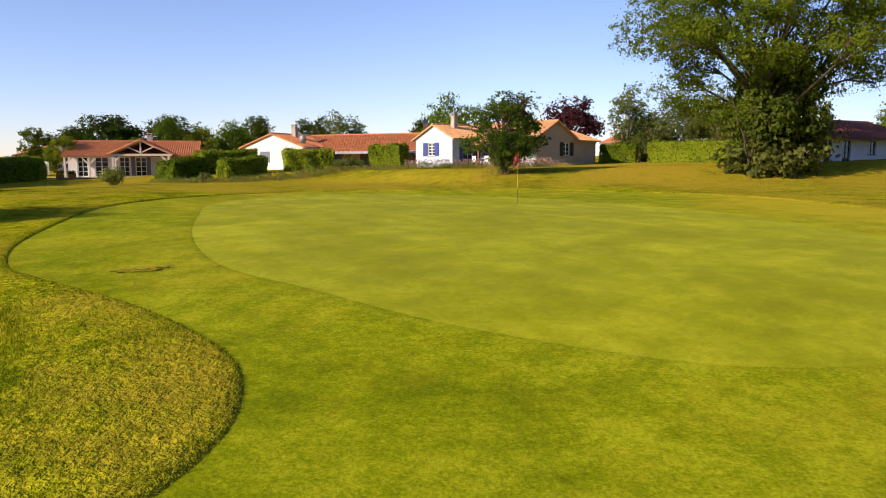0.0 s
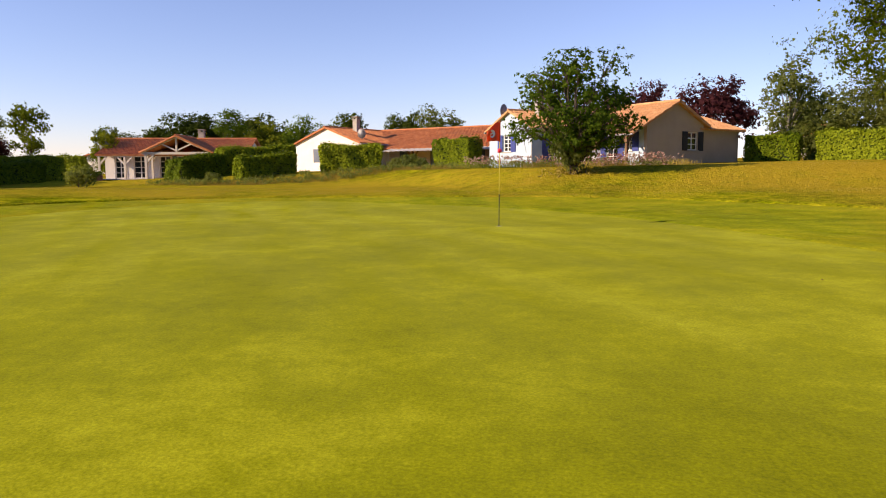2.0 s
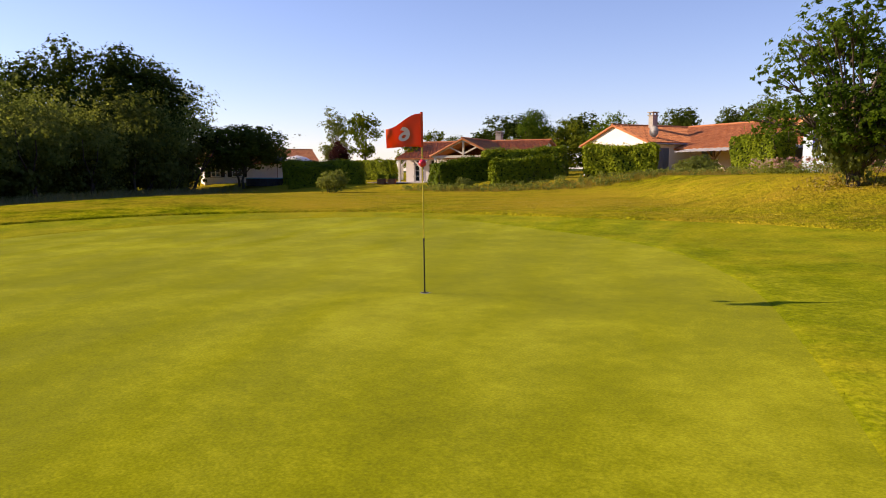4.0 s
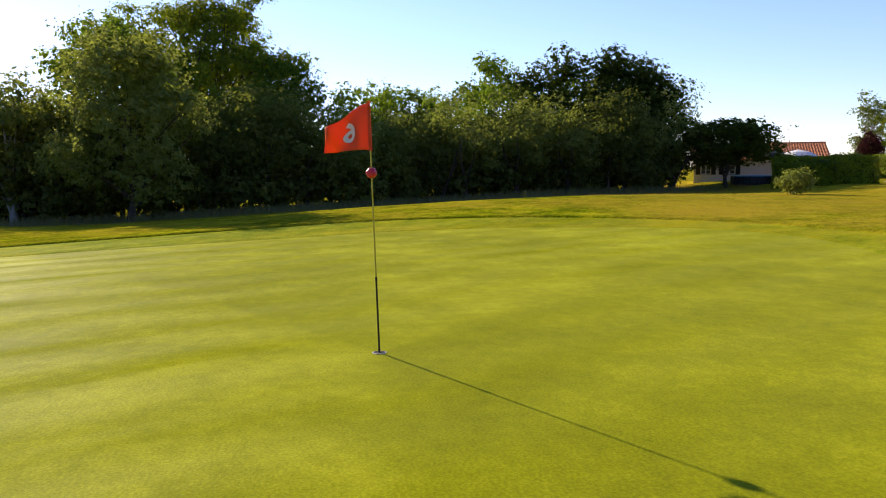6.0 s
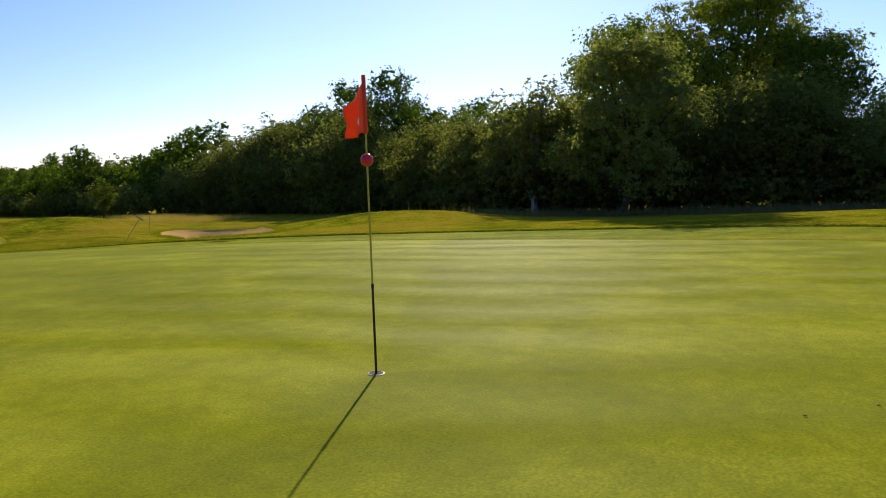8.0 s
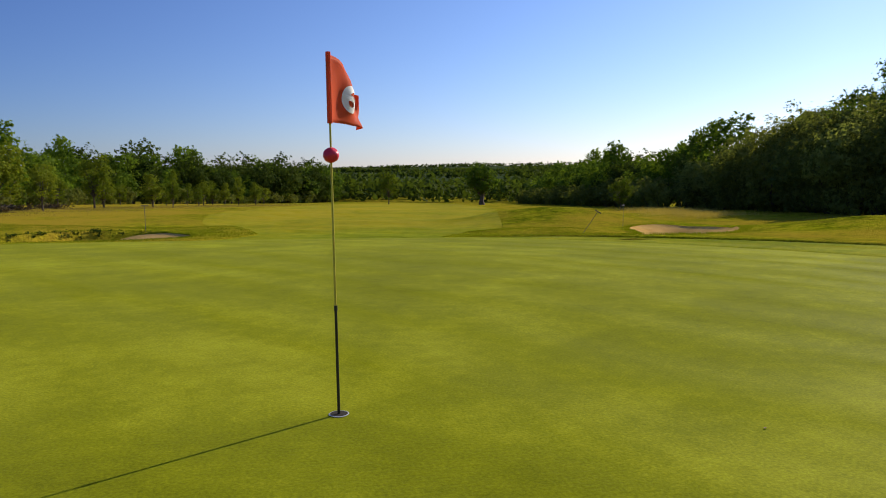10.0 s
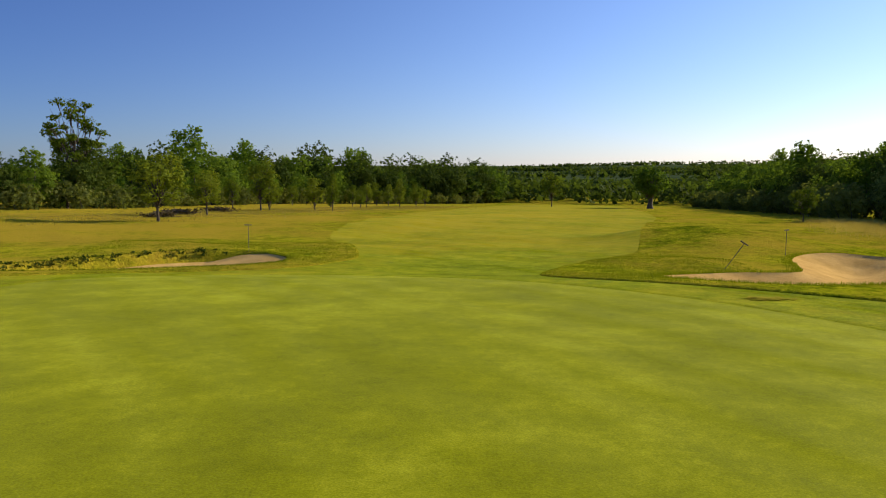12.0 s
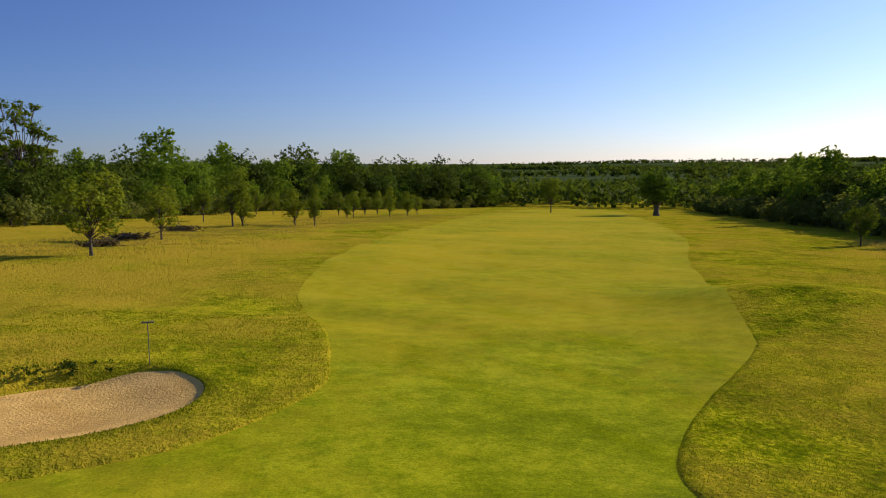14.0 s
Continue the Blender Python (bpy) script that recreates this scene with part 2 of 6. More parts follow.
def leaf(name, c1, c2, glow=0.45, rough=0.75, patch=0.5):
    """Leaves: colour varies leaf by leaf and in patches over the crown; light comes through."""
    m, nt, b = nodes_of(name)
    co = nt.nodes.new("ShaderNodeTexCoord").outputs["Object"]
    isl = nt.nodes.new("ShaderNodeNewGeometry").outputs["Random Per Island"]
    oi = nt.nodes.new("ShaderNodeObjectInfo").outputs["Random"]
    f = maths(nt, 'MULTIPLY_ADD', isl, 0.28, maths(nt, 'MULTIPLY_ADD', noise_at(nt, co, patch, 3), 0.72, maths(nt, 'MULTIPLY_ADD', oi, 0.44, -0.22)))
    col = ramp(nt, f, [(0.2, c1), (0.8, c2)])
    nt.links.new(col, b.inputs["Base Color"])
    b.inputs["Roughness"].default_value = rough
    b.inputs["Specular IOR Level"].default_value = 0.03
    tr = nt.nodes.new("ShaderNodeBsdfTranslucent")
    nt.links.new(blend(nt, 1.0, col, (1.0, 1.0, 0.5), 'MULTIPLY'), tr.inputs["Color"])
    mx = nt.nodes.new("ShaderNodeMixShader")
    mx.inputs[0].default_value = glow
    nt.links.new(b.outputs[0], mx.inputs[1])
    nt.links.new(tr.outputs[0], mx.inputs[2])
    nt.links.new(mx.outputs[0], nt.nodes["Material Output"].inputs["Surface"])
    return m


def turf(name, stops, amps, fine, bump_s, bump_d, mow=0.0, period=1.4, gloss=0.0, dry=None, dry_at=(0.5, 0.7), dry_scale=0.05, rough=0.85, south=0.0, north=0.0, east=0.0, sheen=0.0, streaks=3.0):
    """Grass: patches at three scales, blade grain, mowing bands with brushed streaks, and dry straw."""
    m, nt, b = nodes_of(name)
    pos = nt.nodes.new("ShaderNodeNewGeometry").outputs["Position"]
    grain = noise_at(nt, pos, fine, 3, 0.7)
    f = 0.5 - 0.5 * sum(amps)
    f = maths(nt, 'MULTIPLY_ADD', grain, amps[3], f)
    for k, (scale, det) in enumerate(((0.28, 3), (1.3, 4), (7.0, 4))):
        f = maths(nt, 'MULTIPLY_ADD', noise_at(nt, pos, scale, det, 0.6), amps[k], f)
    brushed = None
    if mow:
        mp = nt.nodes.new("ShaderNodeMapping")
        mp.vector_type = 'TEXTURE'
        mp.inputs["Rotation"].default_value = (0, 0, radians(28))
        mp.inputs["Scale"].default_value = (1.0, 7.0, 1.0)
        nt.links.new(pos, mp.inputs["Vector"])
        sx = nt.nodes.new("ShaderNodeSeparateXYZ")
        nt.links.new(mp.outputs["Vector"], sx.inputs[0])
        wob = maths(nt, 'MULTIPLY_ADD', noise_at(nt, pos, 0.16, 2), 3.0, sx.outputs["X"])
        wave = maths(nt, 'SINE', maths(nt, 'MULTIPLY', wob, 2 * math.pi / period))
        streak = maths(nt, 'SUBTRACT', noise_at(nt, mp.outputs["Vector"], 1.9, 4, 0.62), 0.5)
        brushed = maths(nt, 'MULTIPLY_ADD', wave, 0.26, maths(nt, 'MULTIPLY', streak, streaks))
        fade = maths(nt, 'SUBTRACT', maths(nt, 'MULTIPLY', noise_at(nt, pos, 0.11, 2), 2.2), 0.3)
        brushed = maths(nt, 'MULTIPLY', brushed, fade)
        f = maths(nt, 'MULTIPLY_ADD', brushed, mow, f)
    col = ramp(nt, f, stops)
    if dry:
        d = maths(nt, 'MULTIPLY_ADD', noise_at(nt, pos, dry_scale, 5, 0.6), 0.7, maths(nt, 'MULTIPLY', noise_at(nt, pos, dry_scale * 14, 5, 0.6), 0.3))
        if south:                           # the ground dries out away from the watered green
            sy = nt.nodes.new("ShaderNodeSeparateXYZ")
            nt.links.new(pos, sy.inputs[0])
            away = nt.nodes.new("ShaderNodeMapRange")
            away.inputs["From Min"].default_value, away.inputs["From Max"].default_value = -24.0, -52.0
            away.inputs["To Min"].default_value, away.inputs["To Max"].default_value = 0.0, south
            nt.links.new(sy.outputs["Y"], away.inputs["Value"])
            d = maths(nt, 'ADD', d, away.outputs["Result"])
            bank = nt.nodes.new("ShaderNodeMapRange")   # and on the bank below the gardens
            bank.inputs["From Min"].default_value, bank.inputs["From Max"].default_value = 8.0, 14.0
            bank.inputs["To Min"].default_value, bank.inputs["To Max"].default_value = 0.0, north
            nt.links.new(sy.outputs["Y"], bank.inputs["Value"])
            d = maths(nt, 'ADD', d, bank.outputs["Result"])
            edge = nt.nodes.new("ShaderNodeMapRange")   # and on the thin soil east of the green
            edge.inputs["From Min"].default_value, edge.inputs["From Max"].default_value = 6.5, 10.0
            edge.inputs["To Min"].default_value, edge.inputs["To Max"].default_value = 0.0, east
            nt.links.new(sy.outputs["X"], edge.inputs["Value"])
            d = maths(nt, 'ADD', d, edge.outputs["Result"])
        col = blend(nt, ramp(nt, d, [(dry_at[0], (0, 0, 0)), (dry_at[1], (1, 1, 1))]), col, dry)
    nt.links.new(blend(nt, 0.55, col, ramp(nt, grain, [(0.25, (0.42, 0.44, 0.42)), (0.7, (1.0, 1.0, 1.0))]), 'MULTIPLY'), b.inputs["Base Color"])
    b.inputs["Roughness"].default_value = rough
    b.inputs["Specular IOR Level"].default_value = 0.0
    b.inputs["Sheen Weight"].default_value = sheen
    b.inputs["Sheen Roughness"].default_value = 0.55
    b.inputs["Sheen Tint"].default_value = (1.0, 0.93, 0.20, 1)
    if gloss:
        nt.links.new(maths(nt, 'MAXIMUM', maths(nt, 'MULTIPLY_ADD', brushed, gloss, gloss * 0.5), 0.0), b.inputs["Specular IOR Level"])
    hgt = maths(nt, 'MULTIPLY_ADD', noise_at(nt, pos, fine * 0.35, 4, 0.7), 0.7, maths(nt, 'MULTIPLY', grain, 0.5))
    bump(nt, b, hgt, bump_s, bump_d)
    return m


M_GREEN = turf("putting_green_turf", [(0.26, (0.137, 0.156, 0.002)), (0.5, (0.242, 0.265, 0.004)), (0.74, (0.42, 0.43, 0.016))], (0.66, 0.42, 0.28, 0.30), 48, 0.4, 0.012, mow=0.06, gloss=0.014, rough=0.7, sheen=0.085, streaks=1.6)
M_FAIR = turf("fairway_turf", [(0.26, (0.114, 0.152, 0.002)), (0.5, (0.200, 0.242, 0.004)), (0.74, (0.35, 0.365, 0.012))], (0.66, 0.75, 0.6, 0.48), 22, 0.6, 0.03,
              mow=0.05, period=3.6, gloss=0.01, dry=(0.46, 0.345, 0.018), dry_at=(0.46, 0.78), dry_scale=0.09, south=0.13, north=0.02, east=0.16, sheen=0.04)
M_ROUGH = turf("rough_turf", [(0.24, (0.080, 0.115, 0.003)), (0.5, (0.200, 0.235, 0.005)), (0.76, (0.42, 0.40, 0.014))], (0.9, 1.1, 1.0, 0.5), 9, 1.0, 0.16,
               dry=(0.42, 0.30, 0.026), dry_at=(0.42, 0.68), dry_scale=0.16, south=0.05, north=0.08, east=0.08, sheen=0.02)
M_SAND = surf("bunker_sand", (0.50, 0.305, 0.088), (0.70, 0.45, 0.155), 0.9, 0.95, 14, 0.8, 0.05, stain=(0.40, 0.24, 0.08), spec=0.0)
M_BLADE = leaf("grass_blades", (0.12, 0.16, 0.005), (0.29, 0.30, 0.016), 0.4, 0.9)
M_DEAD = leaf("dead_leaves", (0.05, 0.038, 0.018), (0.14, 0.10, 0.045), 0.3, 0.9)
M_TALLGRASS = leaf("shaded_tall_grass", (0.14, 0.14, 0.06), (0.27, 0.25, 0.12), 0.4, 0.9)
M_STRAW = leaf("dry_grass", (0.25, 0.20, 0.045), (0.50, 0.38, 0.11), 0.45, 0.9)
M_OAK = leaf("oak_leaves", (0.062, 0.104, 0.009), (0.25, 0.305, 0.028), 0.52)
M_WOODLEAF = leaf("woodland_leaves", (0.055, 0.110, 0.013), (0.21, 0.30, 0.034), 0.56)
M_WILLOW = leaf("willow_leaves", (0.13, 0.17, 0.05), (0.30, 0.335, 0.095), 0.62)
M_LIGHTLEAF = leaf("young_leaves", (0.10, 0.15, 0.012), (0.26, 0.30, 0.03), 0.5)
M_DARKLEAF = leaf("dark_leaves", (0.035, 0.06, 0.010), (0.10, 0.135, 0.02), 0.4)
M_OLIVE = leaf("olive_leaves", (0.10, 0.13, 0.033), (0.26, 0.28, 0.070), 0.6)
M_PURPLE = leaf("purple_leaves", (0.03, 0.010, 0.014), (0.09, 0.028, 0.032), 0.4)
M_HEDGE = leaf("laurel_leaves", (0.060, 0.108, 0.006), (0.31, 0.37, 0.025), 0.16, 0.5)
# near-black green: the shade deep inside a hedge, put into the colour
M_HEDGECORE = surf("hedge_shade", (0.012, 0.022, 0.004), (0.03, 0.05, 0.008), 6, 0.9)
M_FLOWERS = leaf("garden_flowers", (0.30, 0.10, 0.10), (0.65, 0.55, 0.45), 0.3)
M_SOIL = surf("worn_soil", (0.27, 0.235, 0.02), (0.33, 0.275, 0.03), 3, 0.95, 20, 0.6, spec=0.0)
M_BARK = surf("bark", (0.045, 0.034, 0.024), (0.13, 0.10, 0.07), 5, 0.95, 30, 0.8, 0.03)
M_PALEBARK = surf("birch_bark", (0.30, 0.27, 0.22), (0.55, 0.52, 0.46), 4, 0.9, 20, 0.4)
M_WHITE = surf("white_render", (0.74, 0.71, 0.66), (0.83, 0.80, 0.76), 0.7, 0.9, 60, 0.3, 0.004, stain=(0.66, 0.61, 0.54))
# white walls with the blue tint of their shade put into the colour
M_BLUEWHITE = surf("bluish_shaded_render", (0.38, 0.48, 0.57), (0.45, 0.55, 0.64), 0.6, 0.9, 60, 0.3, 0.004, stain=(0.37, 0.44, 0.50))
M_TAN = surf("tan_render", (0.43, 0.35, 0.255), (0.51, 0.42, 0.31), 0.6, 0.9, 60, 0.3, 0.004, stain=(0.37, 0.30, 0.22))
M_PINK = surf("pale_pink_render", (0.60, 0.47, 0.38), (0.70, 0.56, 0.46), 0.6, 0.9, 60, 0.3, 0.004)
M_STONE = surf("mottled_stone", (0.30, 0.27, 0.22), (0.52, 0.48, 0.42), 1.6, 0.95, 9, 0.6, 0.03, stain=(0.16, 0.16, 0.09))
M_TILE = surf("clay_roof_tiles", (0.41, 0.13, 0.05), (0.62, 0.25, 0.10), 1.6, 0.85, 9, 0.4, 0.02, stain=(0.30, 0.13, 0.07))
M_TILEPALE = surf("orange_roof_tiles", (0.50, 0.24, 0.10), (0.67, 0.38, 0.19), 1.6, 0.85, 9, 0.4, 0.02, stain=(0.44, 0.20, 0.09))
M_TILEDARK = surf("dark_red_roof_tiles", (0.17, 0.05, 0.04), (0.27, 0.09, 0.06), 1.6, 0.85, 9, 0.4, 0.02, stain=(0.10, 0.06, 0.05))
M_TIMBER = surf("cream_painted_timber", (0.60, 0.54, 0.44), (0.72, 0.66, 0.56), 2, 0.7, 25, 0.2)
M_BROWNWOOD = surf("brown_timber", (0.13, 0.07, 0.035), (0.24, 0.13, 0.07), 3, 0.75, 25, 0.3)
M_BLUE = surf("blue_painted_wood", (0.035, 0.05, 0.20), (0.05, 0.075, 0.27), 2, 0.6, 25, 0.15)
M_GREY = surf("grey_painted_wood", (0.12, 0.15, 0.20), (0.17, 0.20, 0.26), 2, 0.6, 25, 0.15)
M_DARK = surf("dark_stained_wood", (0.014, 0.014, 0.012), (0.03, 0.03, 0.026), 2, 0.6, 25, 0.15)
M_FRAME = surf("white_window_paint", (0.74, 0.73, 0.70), (0.82, 0.81, 0.78), 2, 0.5, 30, 0.1)
M_ZINC = surf("grey_zinc", (0.30, 0.30, 0.30), (0.42, 0.42, 0.41), 2, 0.5, 30, 0.1, metal=0.6)
M_TERRACOTTA = surf("terracotta", (0.42, 0.14, 0.05), (0.56, 0.22, 0.09), 4, 0.85, 30, 0.2)
M_PAVING = surf("pale_terrace_paving", (0.38, 0.34, 0.28), (0.52, 0.47, 0.40), 1.5, 0.9, 12, 0.3)
M_CANVAS = surf("white_awning_canvas", (0.70, 0.68, 0.66), (0.80, 0.78, 0.76), 3, 0.8, 40, 0.1)
M_FLAG = leaf("orange_red_flag_nylon", (0.72, 0.105, 0.045), (0.84, 0.165, 0.075), 0.45, 0.55, 3.0)
M_FLAGWHITE = surf("white_flag_print", (0.74, 0.72, 0.70), (0.84, 0.82, 0.80), 10, 0.6, 200, 0.1)
M_BALL = surf("red_plastic", (0.66, 0.018, 0.05), (0.78, 0.035, 0.075), 20, 0.35, 120, 0.1, 0.001, spec=0.5)
M_YELLOW = surf("yellow_fibreglass", (0.50, 0.40, 0.03), (0.66, 0.54, 0.06), 14, 0.4, 90, 0.1, 0.001, spec=0.5)
M_BLACK = surf("black_fibreglass", (0.008, 0.008, 0.008), (0.02, 0.02, 0.02), 14, 0.4, 90, 0.1, 0.001, spec=0.5)
M_CUP = surf("white_cup_liner", (0.35, 0.36, 0.38), (0.5, 0.5, 0.52), 14, 0.6, 90, 0.1, 0.001)
# near-black: the darkness inside the cup, put into the colour
M_CUPDARK = surf("cup_shade", (0.02, 0.015, 0.01), (0.04, 0.03, 0.02), 14, 0.9, 90, 0.1, 0.001)
M_SIGN = surf("green_sign_paint", (0.012, 0.10, 0.06), (0.02, 0.14, 0.085), 4, 0.5, 40, 0.1)
M_RAKE = surf("grey_rake_handle", (0.09, 0.085, 0.08), (0.15, 0.14, 0.13), 6, 0.6, 40, 0.1)
M_POOL = surf("blue_pool_cover", (0.10, 0.42, 0.60), (0.16, 0.52, 0.70), 2, 0.4, 20, 0.1)
M_HILL = surf("distant_woodland", (0.03, 0.052, 0.028), (0.07, 0.095, 0.035), 0.012, 1.0, 0.09, 0.0, stain=(0.14, 0.15, 0.05), spec=0.0)
M_WATER = surf("pool_water", (0.06, 0.30, 0.42), (0.09, 0.36, 0.48), 2, 0.1, 20, 0.1)


def glass():
    m, nt, b = nodes_of("window_glass")
    b.inputs["Base Color"].default_value = (0.02, 0.025, 0.03, 1)
    b.inputs["Roughness"].default_value = 0.05
    b.inputs["Specular IOR Level"].default_value = 0.8
    return m


M_GLASS = glass()


# ---- ground: one sheet, cut along the mowing lines ----
from mathutils.geometry import delaunay_2d_cdt


def build_ground():
    pts = []
    def lattice(x0, x1, y0, y1, step, hole=None):
        gx, gy = np.meshgrid(np.arange(x0, x1 + 1e-6, step), np.arange(y0, y1 + 1e-6, step))
        g = np.stack([gx.ravel(), gy.ravel()], 1)
        g += rng.uniform(-0.2, 0.2, g.shape) * step * (np.hypot(*g.T) < 300)[:, None]
        if hole:
            a, b, c, d = hole
            g = g[~((g[:, 0] > a) & (g[:, 0] < b) & (g[:, 1] > c) & (g[:, 1] < d))]
        pts.append(g)
    lattice(-34, 20, -46, 22, 0.75)
    lattice(-70, 60, -130, 60, 2.5, (-34, 20, -46, 22))
    lattice(-250, 250, -350, 150, 12, (-70, 60, -130, 60))
    lattice(-4200, 4200, -4200, 4200, 140, (-250, 250, -350, 150))
    edges = []
    n = sum(len(p) for p in pts)
    for poly in (GREEN, FAIRWAY, BUNKER_E, BUNKER_W, SAND_E):
        pts.append(poly)
        k = len(poly)
        edges += [(n + i, n + (i + 1) % k) for i in range(k)]
        n += k
    for poly in (BUNKER_E, BUNKER_W):       # rings inside the rims, so that the sand can dip
        c = poly.mean(0)
        for k in (0.2, 0.6, 1.2):
            d = np.roll(poly, -1, 0) - np.roll(poly, 1, 0)
            nrm = np.stack([-d[:, 1], d[:, 0]], 1) / np.linalg.norm(d, axis=1)[:, None]
            cand = poly + nrm * k
            bad = ~inside(poly, cand[:, 0], cand[:, 1])
            cand[bad] = (poly - nrm * k)[bad]
            ok = inside(poly, cand[:, 0], cand[:, 1]) & (edge_dist(poly, cand[:, 0], cand[:, 1]) > k * 0.8)
            pts.append(cand[ok])
    for k in (0.04, 0.09, 0.3):             # rings outside the green's edge, for its collar
        d = np.roll(GREEN, -1, 0) - np.roll(GREEN, 1, 0)
        nrm = np.stack([-d[:, 1], d[:, 0]], 1) / (np.linalg.norm(d, axis=1)[:, None] + 1e-9)
        for side in (1, -1):
            cand = GREEN + nrm * k * side
            pts.append(cand[~inside(GREEN, *cand.T)])
    for k in (0.05, 0.12, 0.4):             # rings outside the mown edge, for the lip of the rough
        d = np.roll(NEAR_CUT, -1, 0) - np.roll(NEAR_CUT, 1, 0)
        nrm = np.stack([-d[:, 1], d[:, 0]], 1) / (np.linalg.norm(d, axis=1)[:, None] + 1e-9)
        for side in (1, -1):
            cand = NEAR_CUT + nrm * k * side
            ok = ~inside(FAIRWAY, *cand.T) & (edge_dist(FAIRWAY, *cand.T) > k * 0.8)
            pts.append(cand[ok])
    p = np.concatenate(pts)
    verts, _, faces, *_ = delaunay_2d_cdt([Vector(q) for q in p], edges, [], 0, 1e-5)
    v = np.array([(q.x, q.y) for q in verts])
    f = np.array([tuple(t) for t in faces])
    z = height(v[:, 0], v[:, 1]) + rough_lift(v[:, 0], v[:, 1]) - sand_drop(v[:, 0], v[:, 1])
    co = np.column_stack([v, z])
    a, b, c = v[f[:, 0]], v[f[:, 1]], v[f[:, 2]]
    flip = np.cross(b - a, c - a) < 0
    f[flip] = f[flip][:, ::-1]
    mid = (a + b + c) / 3
    zone = np.zeros(len(f), int)
    zone[inside(FAIRWAY, *mid.T)] = 1
    zone[inside(GREEN, *mid.T)] = 2
    zone[inside(SAND_E, *mid.T)] = 3
    zone[inside(BUNKER_W, *mid.T)] = 4
    names = [("ground", M_ROUGH, "rough grass, half dried to straw, rolling to the horizon", "grass"),
             ("fairway", M_FAIR, "mown bright green fairway and apron round the green", "fairway"),
             ("putting_green", M_GREEN, "smooth closely mown yellow-green putting green", "putting green"),
             ("bunker_1", M_SAND, "raked pale sand bunker with a ragged grass lip", "bunker"),
             ("bunker_2", M_SAND, "large pale sand bunker bending round a grass tongue", "bunker")]
    for k, (nm, mt, lab, cat) in enumerate(names):
        ff = f[zone == k]
        used, inv = np.unique(ff, return_inverse=True)
        me = mesh_of(nm, co[used].tolist(), inv.reshape(-1, 3).tolist(), mt, True)
        if k == 0:                          # far country is wooded, beyond the course
            me.materials.append(M_HILL)
            far = np.hypot(*mid[zone == 0].T) > 420
            me.polygons.foreach_set("material_index", far.astype(np.int32))
        tagged(new(nm, me), lab, cat, "", "structure")


build_ground()


# ---- plants ----
def tris_mesh(name, v, material):
    """A mesh of loose triangles from an (n, 3, 3) array."""
    n = len(v)
    me = bpy.data.meshes.new(name)
    me.vertices.add(n * 3)
    me.vertices.foreach_set("co", v.astype(np.float32).ravel())
    me.loops.add(n * 3)
    me.loops.foreach_set("vertex_index", np.arange(n * 3, dtype=np.int32))
    me.polygons.add(n)
    me.polygons.foreach_set("loop_start", np.arange(0, n * 3, 3, dtype=np.int32))
    me.update(calc_edges=True)
    me.materials.append(material)
    return me


def leaf_quads(g, centers, rads, per, size, up=0.35, flat=0.7):
    """Diamond leaves scattered round clump centres."""
    c = np.repeat(centers, per, axis=0)
    r = np.repeat(rads, per)[:, None]
    n = len(c)
    d = g.normal(size=(n, 3))
    d /= np.linalg.norm(d, axis=1)[:, None]
    p = c + d * r * g.random((n, 1)) ** 0.5 * np.array([1, 1, flat])
    nrm = g.normal(size=(n, 3)) + d * 0.6
    nrm[:, 2] += up
    nrm /= np.linalg.norm(nrm, axis=1)[:, None]
    u = np.cross(nrm, g.normal(size=(n, 3)))
    u /= np.linalg.norm(u, axis=1)[:, None] + 1e-9
    w = np.cross(nrm, u)
    s = size * (0.6 + 0.8 * g.random((n, 1)))
    return np.stack([p - u * s * 0.62, p - w * s * 0.36, p + u * s * 0.62, p + w * s * 0.36], 1)


def leaf_tris(g, centers, rads, per, size, outs, flat=0.7):
    """Small triangular leaf sprays round clump centres, facing outwards from the crown."""
    c = np.repeat(centers, per, axis=0)
    o = np.repeat(outs, per, axis=0)
    r = np.repeat(rads, per)[:, None]
    n = len(c)
    d = g.normal(size=(n, 3))
    d /= np.linalg.norm(d, axis=1)[:, None]
    p = c + d * r * np.abs(g.normal(size=(n, 1))) * 0.62 * np.array([1, 1, flat])
    nrm = g.normal(size=(n, 3)) * 0.5 + d * 0.35 + o * 1.0
    nrm[:, 2] += 0.25
    nrm /= np.linalg.norm(nrm, axis=1)[:, None]
    u = np.cross(nrm, g.normal(size=(n, 3)))
    u /= np.linalg.norm(u, axis=1)[:, None] + 1e-9
    w = np.cross(nrm, u)
    s = size * (0.55 + 0.75 * g.random((n, 1)))
    return np.stack([p - u * s * 0.5 - w * s * 0.3, p + u * s * 0.55 - w * s * 0.2, p + w * s * 0.6 + u * s * 0.1], 1)


def tube(verts, faces, path, radii, seg=6):
    base = len(verts)
    path = [Vector(p) for p in path]
    for i, (p, r) in enumerate(zip(path, radii)):
        d = (path[min(i + 1, len(path) - 1)] - path[max(i - 1, 0)]).normalized()
        a = d.cross(Vector((0.3, 0.9, 0.2))).normalized()
        b = d.cross(a)
        for k in range(seg):
            t = 2 * math.pi * k / seg
            verts.append(p + (a * math.cos(t) + b * math.sin(t)) * r)
    for i in range(len(path) - 1):
        for k in range(seg):
            faces.append((base + i * seg + k, base + i * seg + (k + 1) % seg, base + (i + 1) * seg + (k + 1) % seg, base + (i + 1) * seg + k))
    faces.append(tuple(base + (len(path) - 1) * seg + k for k in range(seg)))


